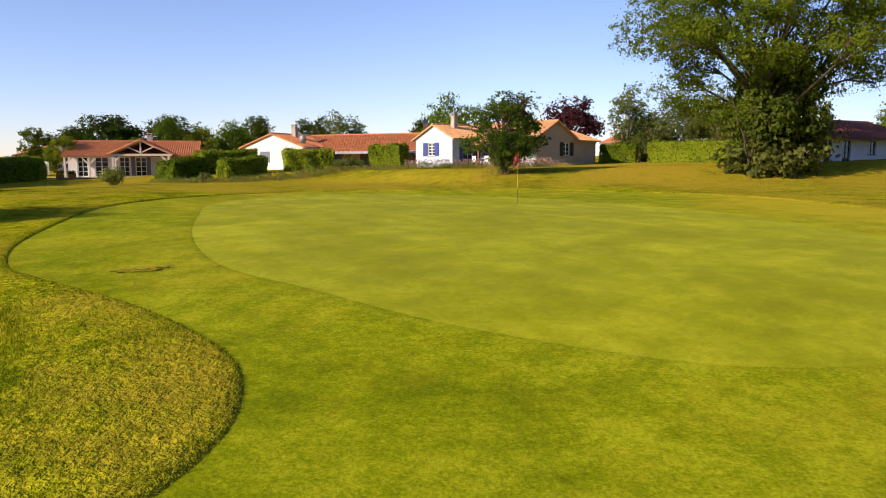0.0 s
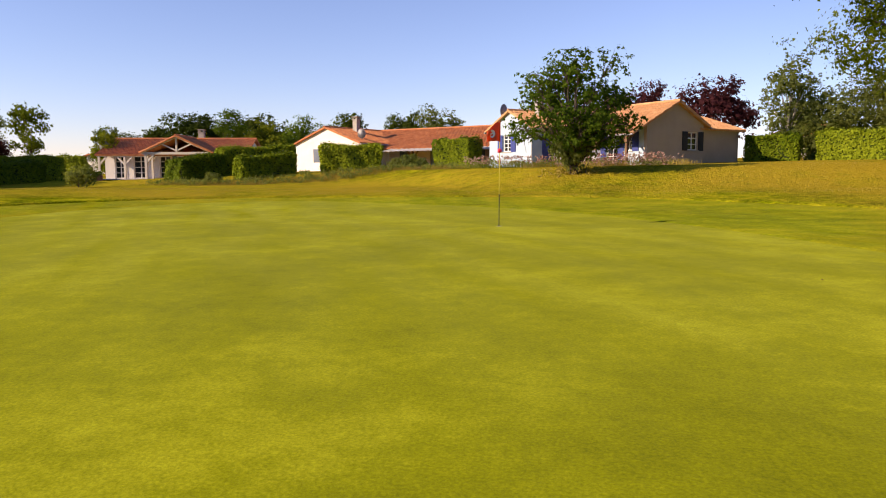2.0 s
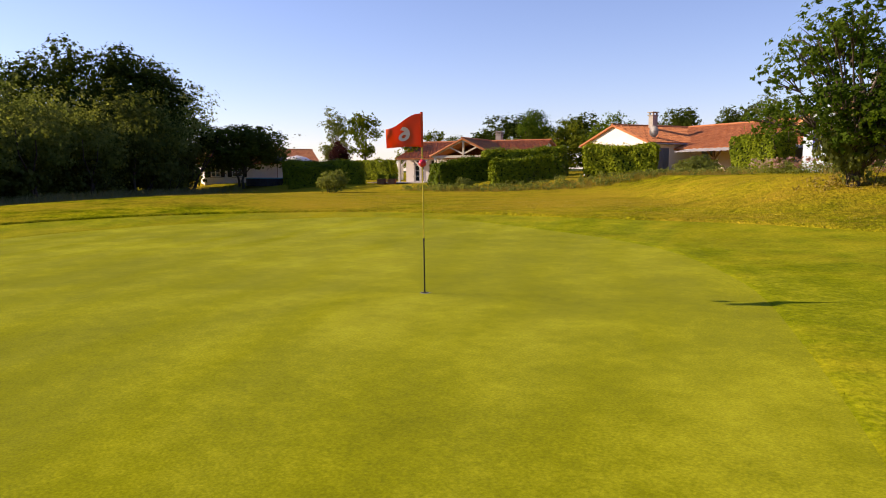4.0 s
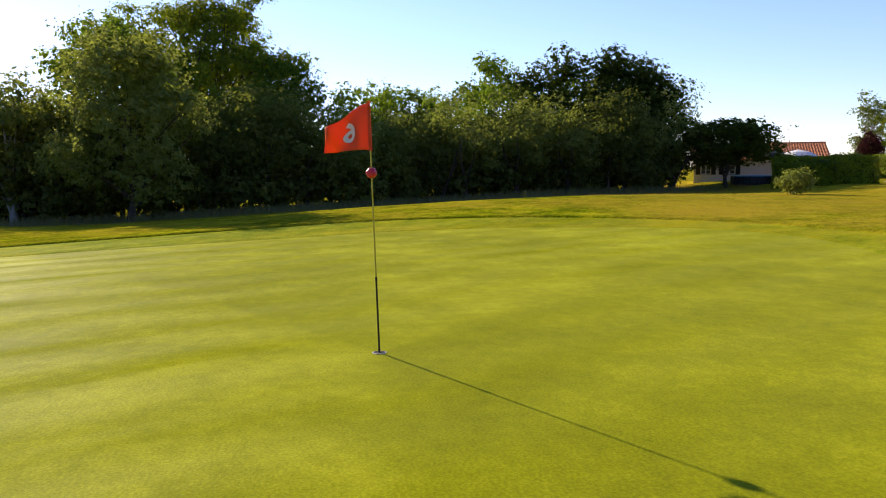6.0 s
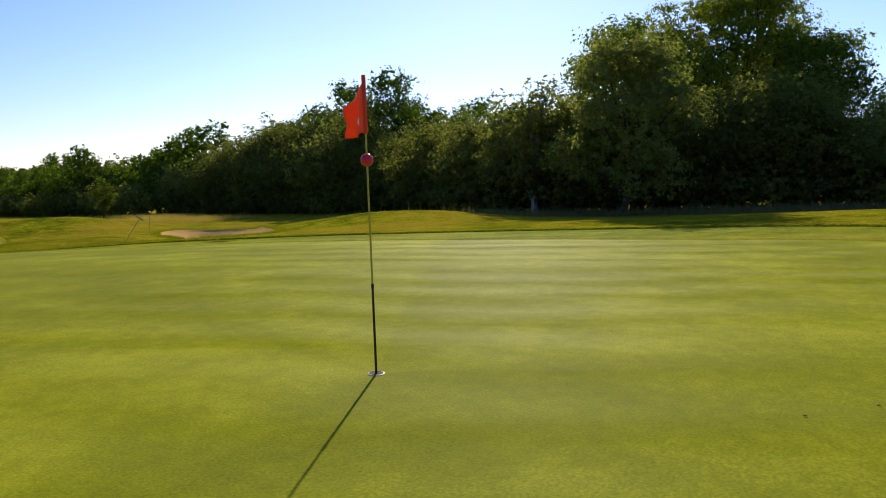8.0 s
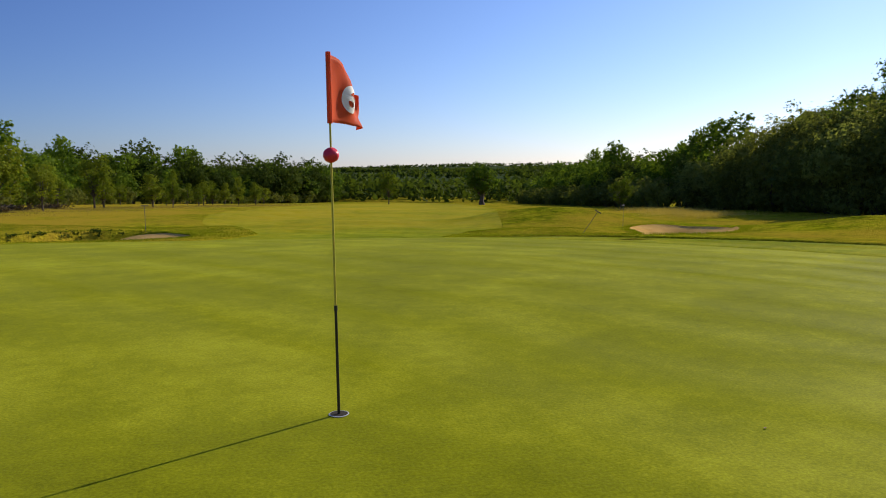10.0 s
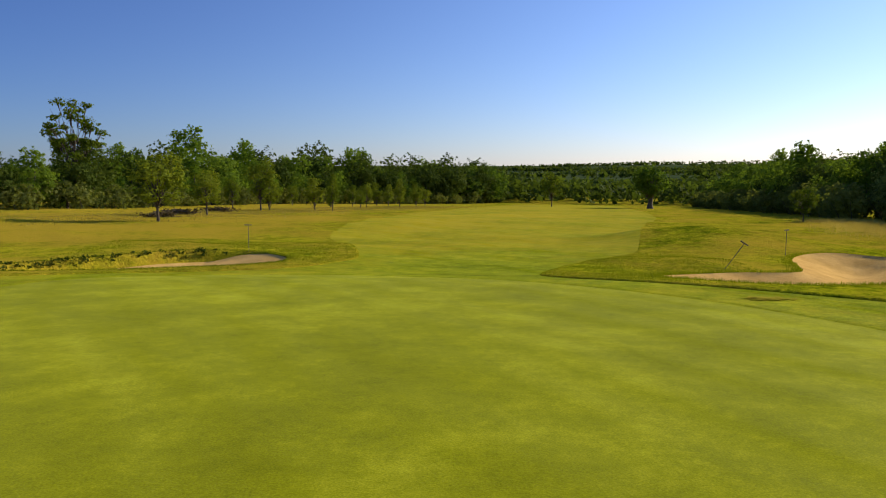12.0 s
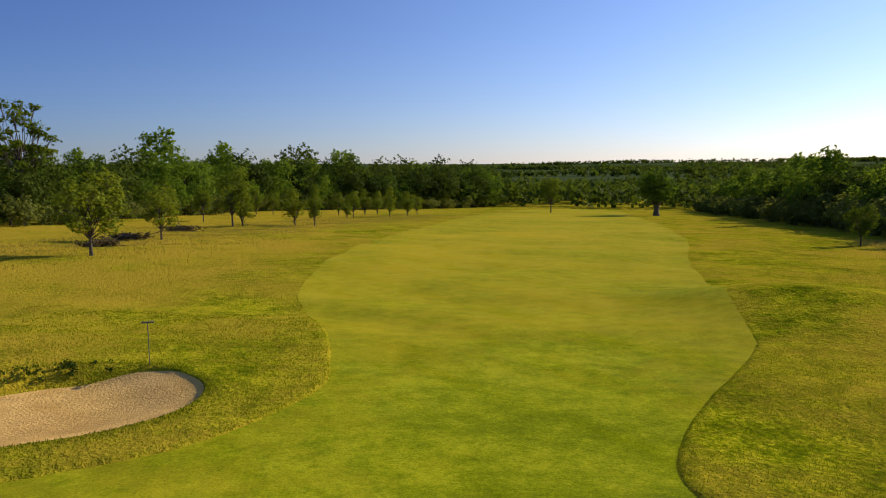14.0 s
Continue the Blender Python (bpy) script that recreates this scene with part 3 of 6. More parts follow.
def tree_meshes(seed, h, r, low, lobes, lobe_r, clumps, per, size, leafmat, bark=None, trunk_r=None, stems=1, lean=0.0, twigs=0, flat=0.75, point=0.0, hollow=0.5, seg=5, wisp=0.15, limbs=99):
    """Trunk with limbs that end in lobes of leaf clumps. low: where the crown begins, as a part of the height."""
    g = np.random.default_rng(seed)
    trunk_r = trunk_r or h * 0.022
    zc, zr = h * (low + 1) / 2, h * (1 - low) / 2
    cen = []
    tries = 0
    while len(cen) < lobes and tries < 4000:
        tries += 1
        q = g.normal(size=3)
        q *= g.uniform(0.45, 0.92) / np.linalg.norm(q)
        width = 1 - point * max(0.0, q[2])
        p = np.array([q[0] * r * width, q[1] * r * width, zc + q[2] * zr])
        if all(np.linalg.norm((p - c) / np.array([1, 1, 0.8])) > lobe_r * 0.75 for c in cen):
            cen.append(p)
    cen = np.array(cen)
    verts, faces = [], []
    top = Vector((lean * h * 0.4, lean * h * 0.2, h * (low + (1 - low) * 0.55)))
    for s in range(stems):
        off = Vector((0, 0, 0)) if stems == 1 else Vector((g.normal() * r * 0.25, g.normal() * r * 0.25, 0))
        tip = top + off * 2.2
        n = 6 if seg > 4 else 3
        path = [off + (tip - off) * (i / n) + Vector((g.normal(), g.normal(), 0)) * 0.02 * h * (i > 0) for i in range(n + 1)]
        path[0] = path[0] - Vector((0, 0, 0.25))
        radii = [trunk_r * (1.35 if i == 0 else 1 - 0.75 * i / n) / stems ** 0.5 for i in range(n + 1)]
        tube(verts, faces, path, radii, seg + 2)
        for j in range(s, min(len(cen), limbs), stems):
            c = Vector(cen[j])
            t = min(0.95, max(0.3 if low > 0.15 else 0.12, (c.z / h) * g.uniform(0.45, 0.75)))
            k = t * n
            a = path[int(k)].lerp(path[min(int(k) + 1, n)], k - int(k))
            mid = a.lerp(c, 0.5) + Vector((0, 0, 0.08 * h)) * g.uniform(-0.2, 0.8)
            ra = trunk_r * (1 - 0.75 * t) * 0.55 / stems ** 0.5
            tube(verts, faces, [a, mid, c] if seg < 5 else [a, a.lerp(mid, 0.5) + Vector(g.normal(size=3)) * 0.01 * h, mid, c],
                 [ra, ra * 0.55, ra * 0.18] if seg < 5 else [ra, ra * 0.75, ra * 0.5, ra * 0.18], seg - 1)
            for _ in range(twigs):
                e = c + Vector(g.normal(size=3)) * lobe_r * 0.6
                tube(verts, faces, [mid.lerp(c, 0.5), c.lerp(e, 0.5), e], [ra * 0.3, ra * 0.2, ra * 0.06], 4)
    trunk = mesh_of("trunk", verts, faces, bark or M_BARK, True)
    cc, rr, oo = [], [], []
    for c in cen:
        d = g.normal(size=(clumps, 3))
        d /= np.linalg.norm(d, axis=1)[:, None]
        lr = lobe_r * g.uniform(0.75, 1.25)
        reach = hollow + (1.05 - hollow) * g.random((clumps, 1))
        far = g.random((clumps, 1)) < wisp
        reach = np.where(far, g.uniform(1.05, 1.5, (clumps, 1)), reach)
        cc.append(c + d * lr * reach * np.array([1, 1, flat]))
        rr.append(lr * g.uniform(0.24, 0.56, clumps) * np.where(far[:, 0], 0.6, 1.0))
        oo.append(d)
    cc, rr, oo = np.concatenate(cc), np.concatenate(rr), np.concatenate(oo)
    keep = cc[:, 2] > 0.12
    out = (cc - np.array([0, 0, zc - 0.15 * zr])) / np.array([r, r, zr])
    out /= np.linalg.norm(out, axis=1)[:, None] + 1e-6
    out = out * 0.45 + oo * 0.65
    leaves = leaf_tris(g, cc[keep], rr[keep], per, size, out[keep])
    return trunk, tris_mesh("crown", leaves, leafmat)


class Plants:
    """Kinds of tree, built once; put() stands one at a place."""
    def __init__(self):
        self.kinds, self.first = {}, {}

    def kind(self, key, *args, **kw):
        self.kinds[key] = tree_meshes(*args, **kw)

    def put(self, key, x, y, scale=1.0, turn=0.0, label="", group="", name="tree", tall=1.0, sink=0.05, category="tree"):
        trunk, crown = self.kinds[key]
        ob = new(name)
        ob.matrix_world = Matrix.LocRotScale((x, y, hz(x, y) - sink), Euler((0, 0, radians(turn))), (scale, scale, scale * tall))
        tagged(ob, label, category, group)
        for nm, me in (("trunk", trunk), ("crown", crown)):
            part(nm, me, None, ob)
        return ob


plants = Plants()
#                    seed  h    r   low  lobes lobe_r clumps per size
plants.kind("oak", 11, 17.0, 9.8, 0.10, 112, 1.65, 52, 27, 0.135, M_OAK, trunk_r=0.42, twigs=4, limbs=34, flat=0.48)
plants.kind("skirt", 12, 6.5, 2.9, 0.0, 24, 1.1, 50, 12, 0.20, M_DARKLEAF, trunk_r=0.12, stems=3)
plants.kind("garden", 13, 5.3, 2.9, 0.10, 44, 0.6, 40, 14, 0.11, M_WOODLEAF, trunk_r=0.17, twigs=7, wisp=0.5)
plants.kind("wood_a", 21, 10.0, 3.6, 0.02, 30, 1.3, 36, 11, 0.215, M_WOODLEAF, stems=2, seg=4, limbs=8, wisp=0.1)
plants.kind("wood_b", 22, 12.0, 3.4, 0.04, 34, 1.25, 38, 14, 0.185, M_WOODLEAF, point=0.35, seg=4, limbs=8, wisp=0.1)
plants.kind("wood_c", 23, 7.0, 3.6, 0.0, 30, 1.3, 40, 14, 0.165, M_WILLOW, stems=3, seg=4, limbs=6, wisp=0.12)
plants.kind("wood_d", 24, 7.5, 3.2, 0.0, 30, 1.25, 38, 11, 0.185, M_OLIVE, stems=3, seg=4, limbs=6, wisp=0.12)
plants.kind("poplar", 25, 11.0, 2.5, 0.02, 34, 1.05, 38, 14, 0.185, M_DARKLEAF, point=0.4, seg=4, limbs=6, wisp=0.1)
plants.kind("bigoak", 26, 18.5, 8.5, 0.22, 62, 1.9, 60, 24, 0.19, M_OAK, trunk_r=0.5, twigs=3, flat=0.55)
plants.kind("edge_ash", 28, 11.0, 4.6, 0.04, 56, 1.15, 44, 16, 0.17, M_WILLOW, trunk_r=0.2, seg=4, limbs=16, wisp=0.2, point=0.2)
plants.kind("silver", 27, 9.0, 2.1, 0.08, 30, 0.8, 36, 10, 0.17, M_WILLOW, bark=M_PALEBARK, point=0.4, seg=4, wisp=0.3)
plants.kind("sapling", 31, 6.0, 1.75, 0.20, 36, 0.5, 22, 9, 0.15, M_LIGHTLEAF, trunk_r=0.09, seg=4, wisp=0.4, twigs=1)
plants.kind("sapling_b", 32, 6.0, 1.4, 0.06, 32, 0.48, 22, 9, 0.15, M_LIGHTLEAF, trunk_r=0.08, point=0.3, seg=4, wisp=0.4)
plants.kind("far_a", 41, 13.0, 5.2, 0.0, 27, 1.9, 24, 8, 0.46, M_WOODLEAF, seg=4, limbs=3, wisp=0.02)
plants.kind("far_b", 42, 15.0, 4.8, 0.0, 27, 1.85, 24, 8, 0.46, M_WOODLEAF, point=0.25, seg=4, limbs=3, wisp=0.02)
plants.kind("far_c", 43, 11.0, 4.4, 0.0, 25, 1.75, 22, 8, 0.44, M_DARKLEAF, seg=4, limbs=3, wisp=0.02)
plants.kind("lone", 44, 11.8, 4.3, 0.16, 34, 1.6, 34, 10, 0.36, M_WOODLEAF, trunk_r=0.75, seg=5, wisp=0.06)
plants.kind("gaunt", 45, 22.0, 6.8, 0.34, 46, 1.1, 26, 12, 0.32, M_OAK, trunk_r=0.35, twigs=5, flat=0.6)
plants.kind("purple", 46, 7.5, 3.6, 0.08, 32, 1.3, 34, 10, 0.24, M_PURPLE, seg=4)
plants.kind("round", 47, 7.0, 3.7, 0.30, 44, 1.2, 44, 12, 0.2, M_DARKLEAF, trunk_r=0.16, stems=2, wisp=0.04)
plants.kind("dome", 51, 6.5, 3.8, 0.12, 36, 1.2, 40, 10, 0.22, M_WOODLEAF, trunk_r=0.16, seg=4, wisp=0.05)
plants.kind("dense", 53, 9.0, 4.6, 0.0, 44, 1.35, 38, 12, 0.25, M_DARKLEAF, trunk_r=0.2, seg=4, limbs=6, wisp=0.06)
plants.kind("leafy", 52, 8.0, 3.0, 0.05, 34, 1.1, 36, 10, 0.22, M_LIGHTLEAF, trunk_r=0.14, seg=4, limbs=12, wisp=0.2, point=0.2)
plants.kind("airy", 48, 7.0, 2.6, 0.22, 26, 0.6, 28, 10, 0.18, M_LIGHTLEAF, trunk_r=0.09, twigs=4, wisp=0.3)
plants.kind("scrub", 50, 3.0, 1.9, 0.0, 13, 0.85, 15, 6, 0.30, M_OLIVE, trunk_r=0.04, stems=2, seg=4, limbs=4)
plants.kind("shrub", 49, 1.5, 0.95, 0.0, 16, 0.4, 26, 9, 0.11, M_WILLOW, trunk_r=0.03, stems=4, seg=4)


def hedge(ax, ay, bx, by, width, high, label, mat=None, high_b=None, dens=420):
    """A clipped hedge between two points of its middle line; its top may slope from one end to the other."""
    (ax, ay), (bx, by) = garden(ax, ay), garden(bx, by)
    high_b = high if high_b is None else high_b
    length = math.hypot(bx - ax, by - ay)
    ang = math.atan2(by - ay, bx - ax)
    z0 = min(hz(ax, ay), hz(bx, by), hz((ax + bx) / 2, (ay + by) / 2)) - 0.1
    ob = new("hedge")
    ob.matrix_world = Matrix.Translation((ax, ay, z0)) @ Matrix.Rotation(ang, 4, 'Z')
    tagged(ob, label, "hedge", "garden hedges")
    g = np.random.default_rng(int(abs(ax * 31 + ay * 17)) + 5)
    hw = width / 2
    slope = lambda x: high + (high_b - high) * x / length
    # added dark box, standing for the shaded inside behind the leaves
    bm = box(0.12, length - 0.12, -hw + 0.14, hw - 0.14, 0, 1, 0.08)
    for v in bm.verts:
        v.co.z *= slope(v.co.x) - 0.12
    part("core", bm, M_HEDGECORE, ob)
    n1, n2, n3 = int(length * max(high, high_b) * dens), int(length * width * dens * 1.3), int(width * high * dens)
    pts, outs = [], []
    for n, face, f in ((n1, (0, -1, 0), lambda n: (g.random(n) * length, np.full(n, -hw), g.random(n))),
                       (n1, (0, 1, 0), lambda n: (g.random(n) * length, np.full(n, hw), g.random(n))),
                       (n2, (0, 0, 1), lambda n: (g.random(n) * length, g.uniform(-hw, hw, n), np.ones(n))),
                       (n3, (-1, 0, 0), lambda n: (np.zeros(n), g.uniform(-hw, hw, n), g.random(n))),
                       (n3, (1, 0, 0), lambda n: (np.full(n, length), g.uniform(-hw, hw, n), g.random(n)))):
        pts.append(np.stack(f(n), 1))
        outs.append(np.tile(face, (n, 1)).astype(float))
    outs, p = np.concatenate(outs), np.concatenate(pts)
    p[:, 2] *= slope(p[:, 0])
    # shoulders rounded, faces bulging unevenly, young shoots standing out of the top
    near_top = np.clip((p[:, 2] - slope(p[:, 0]) + 0.35) / 0.35, 0, 1)
    q = p.copy()
    q[:, 1] *= 1 - 0.13 * near_top ** 2 * (np.abs(outs[:, 1]) > 0)
    q[:, 2] -= 0.16 * (np.abs(p[:, 1]) / hw) ** 4 * (outs[:, 2] > 0)
    wob = 0.08 * np.sin(p[:, 0] * 1.7 + p[:, 2] * 1.9 + ax) + 0.06 * np.sin(p[:, 0] * 4.3 + p[:, 1] * 4 + p[:, 2] * 3 + ay) + g.normal(size=len(p)) * 0.035
    q += outs * wob[:, None]
    shoot = (outs[:, 2] > 0) & (g.random(len(p)) < 0.08)
    q[shoot, 2] += g.uniform(0.05, 0.18, shoot.sum())
    aim = outs.copy()
    aim[:, 2] += 0.35
    part("leaves", tris_mesh("leaves", leaf_tris(g, q, np.full(len(q), 0.06), 1, 0.125, aim), mat or M_HEDGE), None, ob)
    return ob


def grass_stuff(name, x, y, tall, width, mat, label, seed=1, bend=0.35):
    """Upright blades at the given places."""
    g = np.random.default_rng(seed)
    n = len(x)
    z = height(x, y) + rough_lift(x, y) - sand_drop(x, y) - 0.01
    t = g.uniform(0, 2 * math.pi, n)
    hgt = tall * g.uniform(0.5, 1.2, n)
    w = width * g.uniform(0.6, 1.3, n)
    base = np.column_stack([x, y, z])
    side = np.column_stack([np.cos(t), np.sin(t), np.zeros(n)]) * w[:, None] / 2
    lean = np.column_stack([np.cos(t + 1.4 + g.normal(size=n)), np.sin(t + 1.4 + g.normal(size=n)), np.zeros(n)]) * (hgt * bend * g.random(n))[:, None]
    tip = base + lean + np.column_stack([np.zeros((n, 2)), hgt])
    v = np.stack([base - side, base + side, tip + side * 0.25, tip - side * 0.25], 1)
    ob = new(name, quads_mesh(name, v, mat))
    return tagged(ob, label, "grass", "", "stuff")


# ---- woods west of the green ----
g = np.random.default_rng(99)
WOOD = "trees of the western wood"
front = catmull([(-46.8, 25), (-45.5, 20), (-44, 11.5), (-43, 2), (-41, -6.5), (-39, -15), (-41, -23), (-47, -34), (-53, -47), (-58, -62), (-62, -79), (-68, -98)], 1, closed=False)
seg = np.r_[0, np.cumsum(np.linalg.norm(np.diff(front, axis=0), axis=1))]
for row, (back, keys) in enumerate(((0, ("wood_c", "wood_d", "wood_d")), (5, ("wood_a", "wood_d", "wood_c")), (11, ("wood_a", "wood_b", "wood_a")))):
    for s in np.arange(1.5 + row, seg[-1], (3.7, 6.0, 5.6)[row]):
        x = np.interp(s, seg, front[:, 0]) - back * 0.95 + g.normal() * 0.7
        y = np.interp(s, seg, front[:, 1]) - back * 0.25 + g.normal() * 0.7
        k = keys[int(g.integers(3))]
        sc = (1.02, 1.10, 1.0)[row] * g.uniform(0.9, 1.1)
        if k in ("wood_a", "wood_b") and row == 1:
            sc *= 0.8
        if y < -28:
            sc *= 1.0 if y > -46 else 1.42 if y > -76 else 1.12
        plants.put(k, x, y, sc, g.uniform(0, 360), "dense broad-leaved tree in the shaded edge of a wood", WOOD)
    if row < 2:
        for s in np.arange(0.8 + row, seg[-1], 2.4 + row):
            x = np.interp(s, seg, front[:, 0]) + 1.0 - back * 0.95 + g.normal() * 0.6
            y = np.interp(s, seg, front[:, 1]) - back * 0.25 + g.normal() * 0.6
            plants.put("scrub", x, y, g.uniform(0.8, 1.25), g.uniform(0, 360), "leafy undergrowth at the foot of the wood", "undergrowth of the western wood", name="bush", category="bush")
plants.put("edge_ash", -34.5, -11.0, 0.93, 25, "leafy ash standing out from the wood over the mown grass", WOOD)
plants.put("bigoak", -59.5, -10.8, 1.06, 40, "tall spreading oak rising above the wood", WOOD)
for x, y, s in ((-48.6, 24.2, 0.98), (-50, 21.5, 1.1), (-51, 18.5, 1.12), (-49.8, 25.4, 1.02), (-52, 15.5, 1.02), (-51.5, 22.8, 1.12), (-48, 21.6, 0.85), (-49.4, 26.9, 0.9)):
    plants.put("poplar", x, y, s, g.uniform(0, 360), "tall dark poplar in the wood beside the gardens", WOOD)
for x, y, s in ((-37.6, -17.9, 1.02), (-38.4, -20.6, 0.95), (-38.8, -15.4, 0.9)):
    plants.put("silver", x, y, s, g.uniform(0, 360), "slender grey-green birch at the wood's edge", WOOD)
plants.put("wood_b", -42.6, -14.3, 1.16, 10, "dense broad-leaved tree in the shaded edge of a wood", WOOD)
plants.put("wood_b", -55, 6.5, 0.85, 80, "dense broad-leaved tree in the shaded edge of a wood", WOOD)
for x, y, s in ((-64, -44, 0.74), (-67, -47, 0.70), (-62, -40, 0.68)):
    plants.put("far_b", x, y, s, g.uniform(0, 360), "tall oak standing behind the wood", WOOD)

# ---- woods along the fairway ----
FW = "trees along the fairway"
se_line = catmull([(62, -88), (47.5, -101), (44, -133), (39, -168), (34, -193), (19, -212), (-4, -241), (-22, -265), (-38, -290)], 1, closed=False)
se_run = np.r_[0, np.cumsum(np.linalg.norm(np.diff(se_line, axis=0), axis=1))]
for row, back in enumerate((2.5, 9.0)):
    for s in np.arange(1.0 + row * 2, se_run[-1], (5.6, 7.5)[row]):
        x, y = np.interp(s, se_run, se_line[:, 0]) + back * 0.9 + g.normal() * 1.2, np.interp(s, se_run, se_line[:, 1]) - back * 0.45 + g.normal() * 1.2
        tall = float(np.interp(-y, [85, 101, 133, 168, 193, 241, 265], [7.6, 8.2, 10.0, 12.4, 13.6, 14.6, 15.2])) * (0.95, 1.08)[row] * g.uniform(0.78, 1.18)
        k = int(g.integers(3))
        plants.put(("far_a", "far_b", "far_c")[k], x, y, tall / (13.0, 15.0, 11.0)[k], g.uniform(0, 360), "broad-leaved tree in a dense sunlit wood", FW)
for s in np.arange(0, se_run[-1], 3.6):
    x, y = np.interp(s, se_run, se_line[:, 0]) + g.normal() * 0.8 - 0.5, np.interp(s, se_run, se_line[:, 1]) + g.normal() * 1.0
    plants.put("scrub", x, y, g.uniform(0.8, 1.5), g.uniform(0, 360), "leafy undergrowth in front of a sunlit wood", "undergrowth of the far wood", name="bush", category="bush")
for s in np.arange(0, 1, 0.02):
    x, y = -60 - 40 * s + g.normal() * 2, -88 - 165 * s + g.normal() * 3
    plants.put("scrub", x, y, g.uniform(1.0, 1.9), g.uniform(0, 360), "leafy undergrowth beside the fairway", "undergrowth of the fairway wood", name="bush", category="bush")
plants.put("gaunt", 50.6, -111, 0.76, 30, "tall gaunt oak with a thin broken crown", FW)
plants.put("far_b", 49.4, -163, 1.17, 120, "tall dark tree above the wood", FW)
for s in np.arange(0, 1, 0.02):
    x, y = -68 - 40 * s + g.normal() * 2.5, -92 - 165 * s + g.normal() * 4
    plants.put(("far_a", "far_c", "far_b")[int(g.integers(3))], x, y, g.uniform(0.75, 1.0), g.uniform(0, 360), "broad-leaved tree in the shaded wood beside the fairway", FW)
plants.put("lone", -61.5, -188, 1.0, 0, "lone spreading oak with a thick trunk on the fairway's edge", FW)
SAP = "young trees in the rough"
for x, y, s, tall, k in ((21.2, -64.2, 1.42, 0.76, "sapling"), (21.3, -79, 0.98, 0.9, "sapling"), (30.1, -123, 0.9, 1.0, "sapling"), (21.6, -106.5, 1.32, 1.0, "sapling"),
                         (20.6, -108, 1.2, 0.74, "sapling_b"), (27.5, -164, 0.9, 0.9, "sapling"), (30.5, -161.6, 0.85, 1.1, "sapling_b"), (15, -115.3, 1.2, 0.8, "sapling_b"),
                         (11.9, -112.6, 0.75, 1.4, "sapling_b"), (15.5, -138, 0.6, 0.85, "sapling_b"), (9.7, -150.5, 0.9, 1.0, "sapling"), (9.9, -140, 0.7, 0.9, "sapling_b"),
                         (8.9, -172, 1.15, 0.9, "sapling_b"), (6.4, -174, 1.0, 0.95, "sapling_b"), (2.9, -154.5, 0.85, 1.3, "sapling_b"), (-0.6, -160, 1.0, 0.93, "sapling_b"),
                         (-2.5, -172, 0.9, 0.9, "sapling"), (13.5, -160, 0.9, 0.95, "sapling_b"), (-39, -207.6, 1.75, 1.0, "sapling"), (-46, -81, 0.85, 0.85, "sapling")):
    plants.put(k, x, y, s, g.uniform(0, 360), "young slender tree standing in dry grass", SAP, tall=tall)


def far_woods():
    """Hedgerows and woods that fade towards the skyline."""
    q = []
    g2 = np.random.default_rng(5)
    for k in range(190):
        d = 280 + 2300 * g2.random() ** 1.6
        a = g2.uniform(-0.75, 0.75)
        cx, cy = d * math.sin(a) - 20, -d * math.cos(a)
        run = g2.uniform(40, 120) * (1 + d / 900)
        n = int(run / 3.5)
        u = g2.uniform(-0.5, 0.5, n) * run
        x = cx + u * math.cos(a) + g2.normal(size=n) * 5
        y = cy + u * math.sin(a) + g2.normal(size=n) * 5
        tall = (8 + 3 * g2.random(n)) * (1 if d < 1500 else 1.2)
        z = height(x, y)
        c = np.column_stack([x, y, z + tall * 0.5])
        per = 22 if d < 520 else 13 if d < 900 else 6
        quads = leaf_quads(g2, c, tall * 0.62, per, 2.2 if d < 520 else 3.4 if d < 900 else 6.0, flat=0.85)
        q.append(quads)
    tagged(new("far_woodland", quads_mesh("far_woodland", np.concatenate(q), M_DARKLEAF)), "hazy hedgerows and woods on distant rolling country", "woodland", "", "stuff")


far_woods()


def brush_pile(x, y, w, turn):
    """A low heap of cut branches."""
    g3 = np.random.default_rng(int(abs(x * 13)))
    ob = thing("brush_pile", pose(x, y, hz(x, y), 0, 0, turn), "low dark heap of cut branches in dry grass", "brush pile", "brush piles")
    for k in range(26):
        a = Vector((g3.normal() * w * 0.4, g3.normal() * 0.5, g3.uniform(0.02, 0.5)))
        d = Vector((g3.normal(), g3.normal(), g3.normal() * 0.2)).normalized() * g3.uniform(0.5, 1.1)
        part("branch", rod(bmesh.new(), a - d, a + d, 0.05, 0.02, 5), M_BARK, ob)
    c = np.column_stack([g3.normal(size=120) * w * 0.42, g3.normal(size=120) * 0.5, g3.uniform(0.05, 0.5, 120)])
    part("dead_leaves", quads_mesh("dead_leaves", leaf_quads(g3, c, np.full(120, 0.25), 8, 0.16), M_DEAD), None, ob)


brush_pile(24.4, -94.0, 2.2, 5)
brush_pile(24.3, -78.5, 2.2, 0)
brush_pile(23.6, -71.0, 1.8, 20)


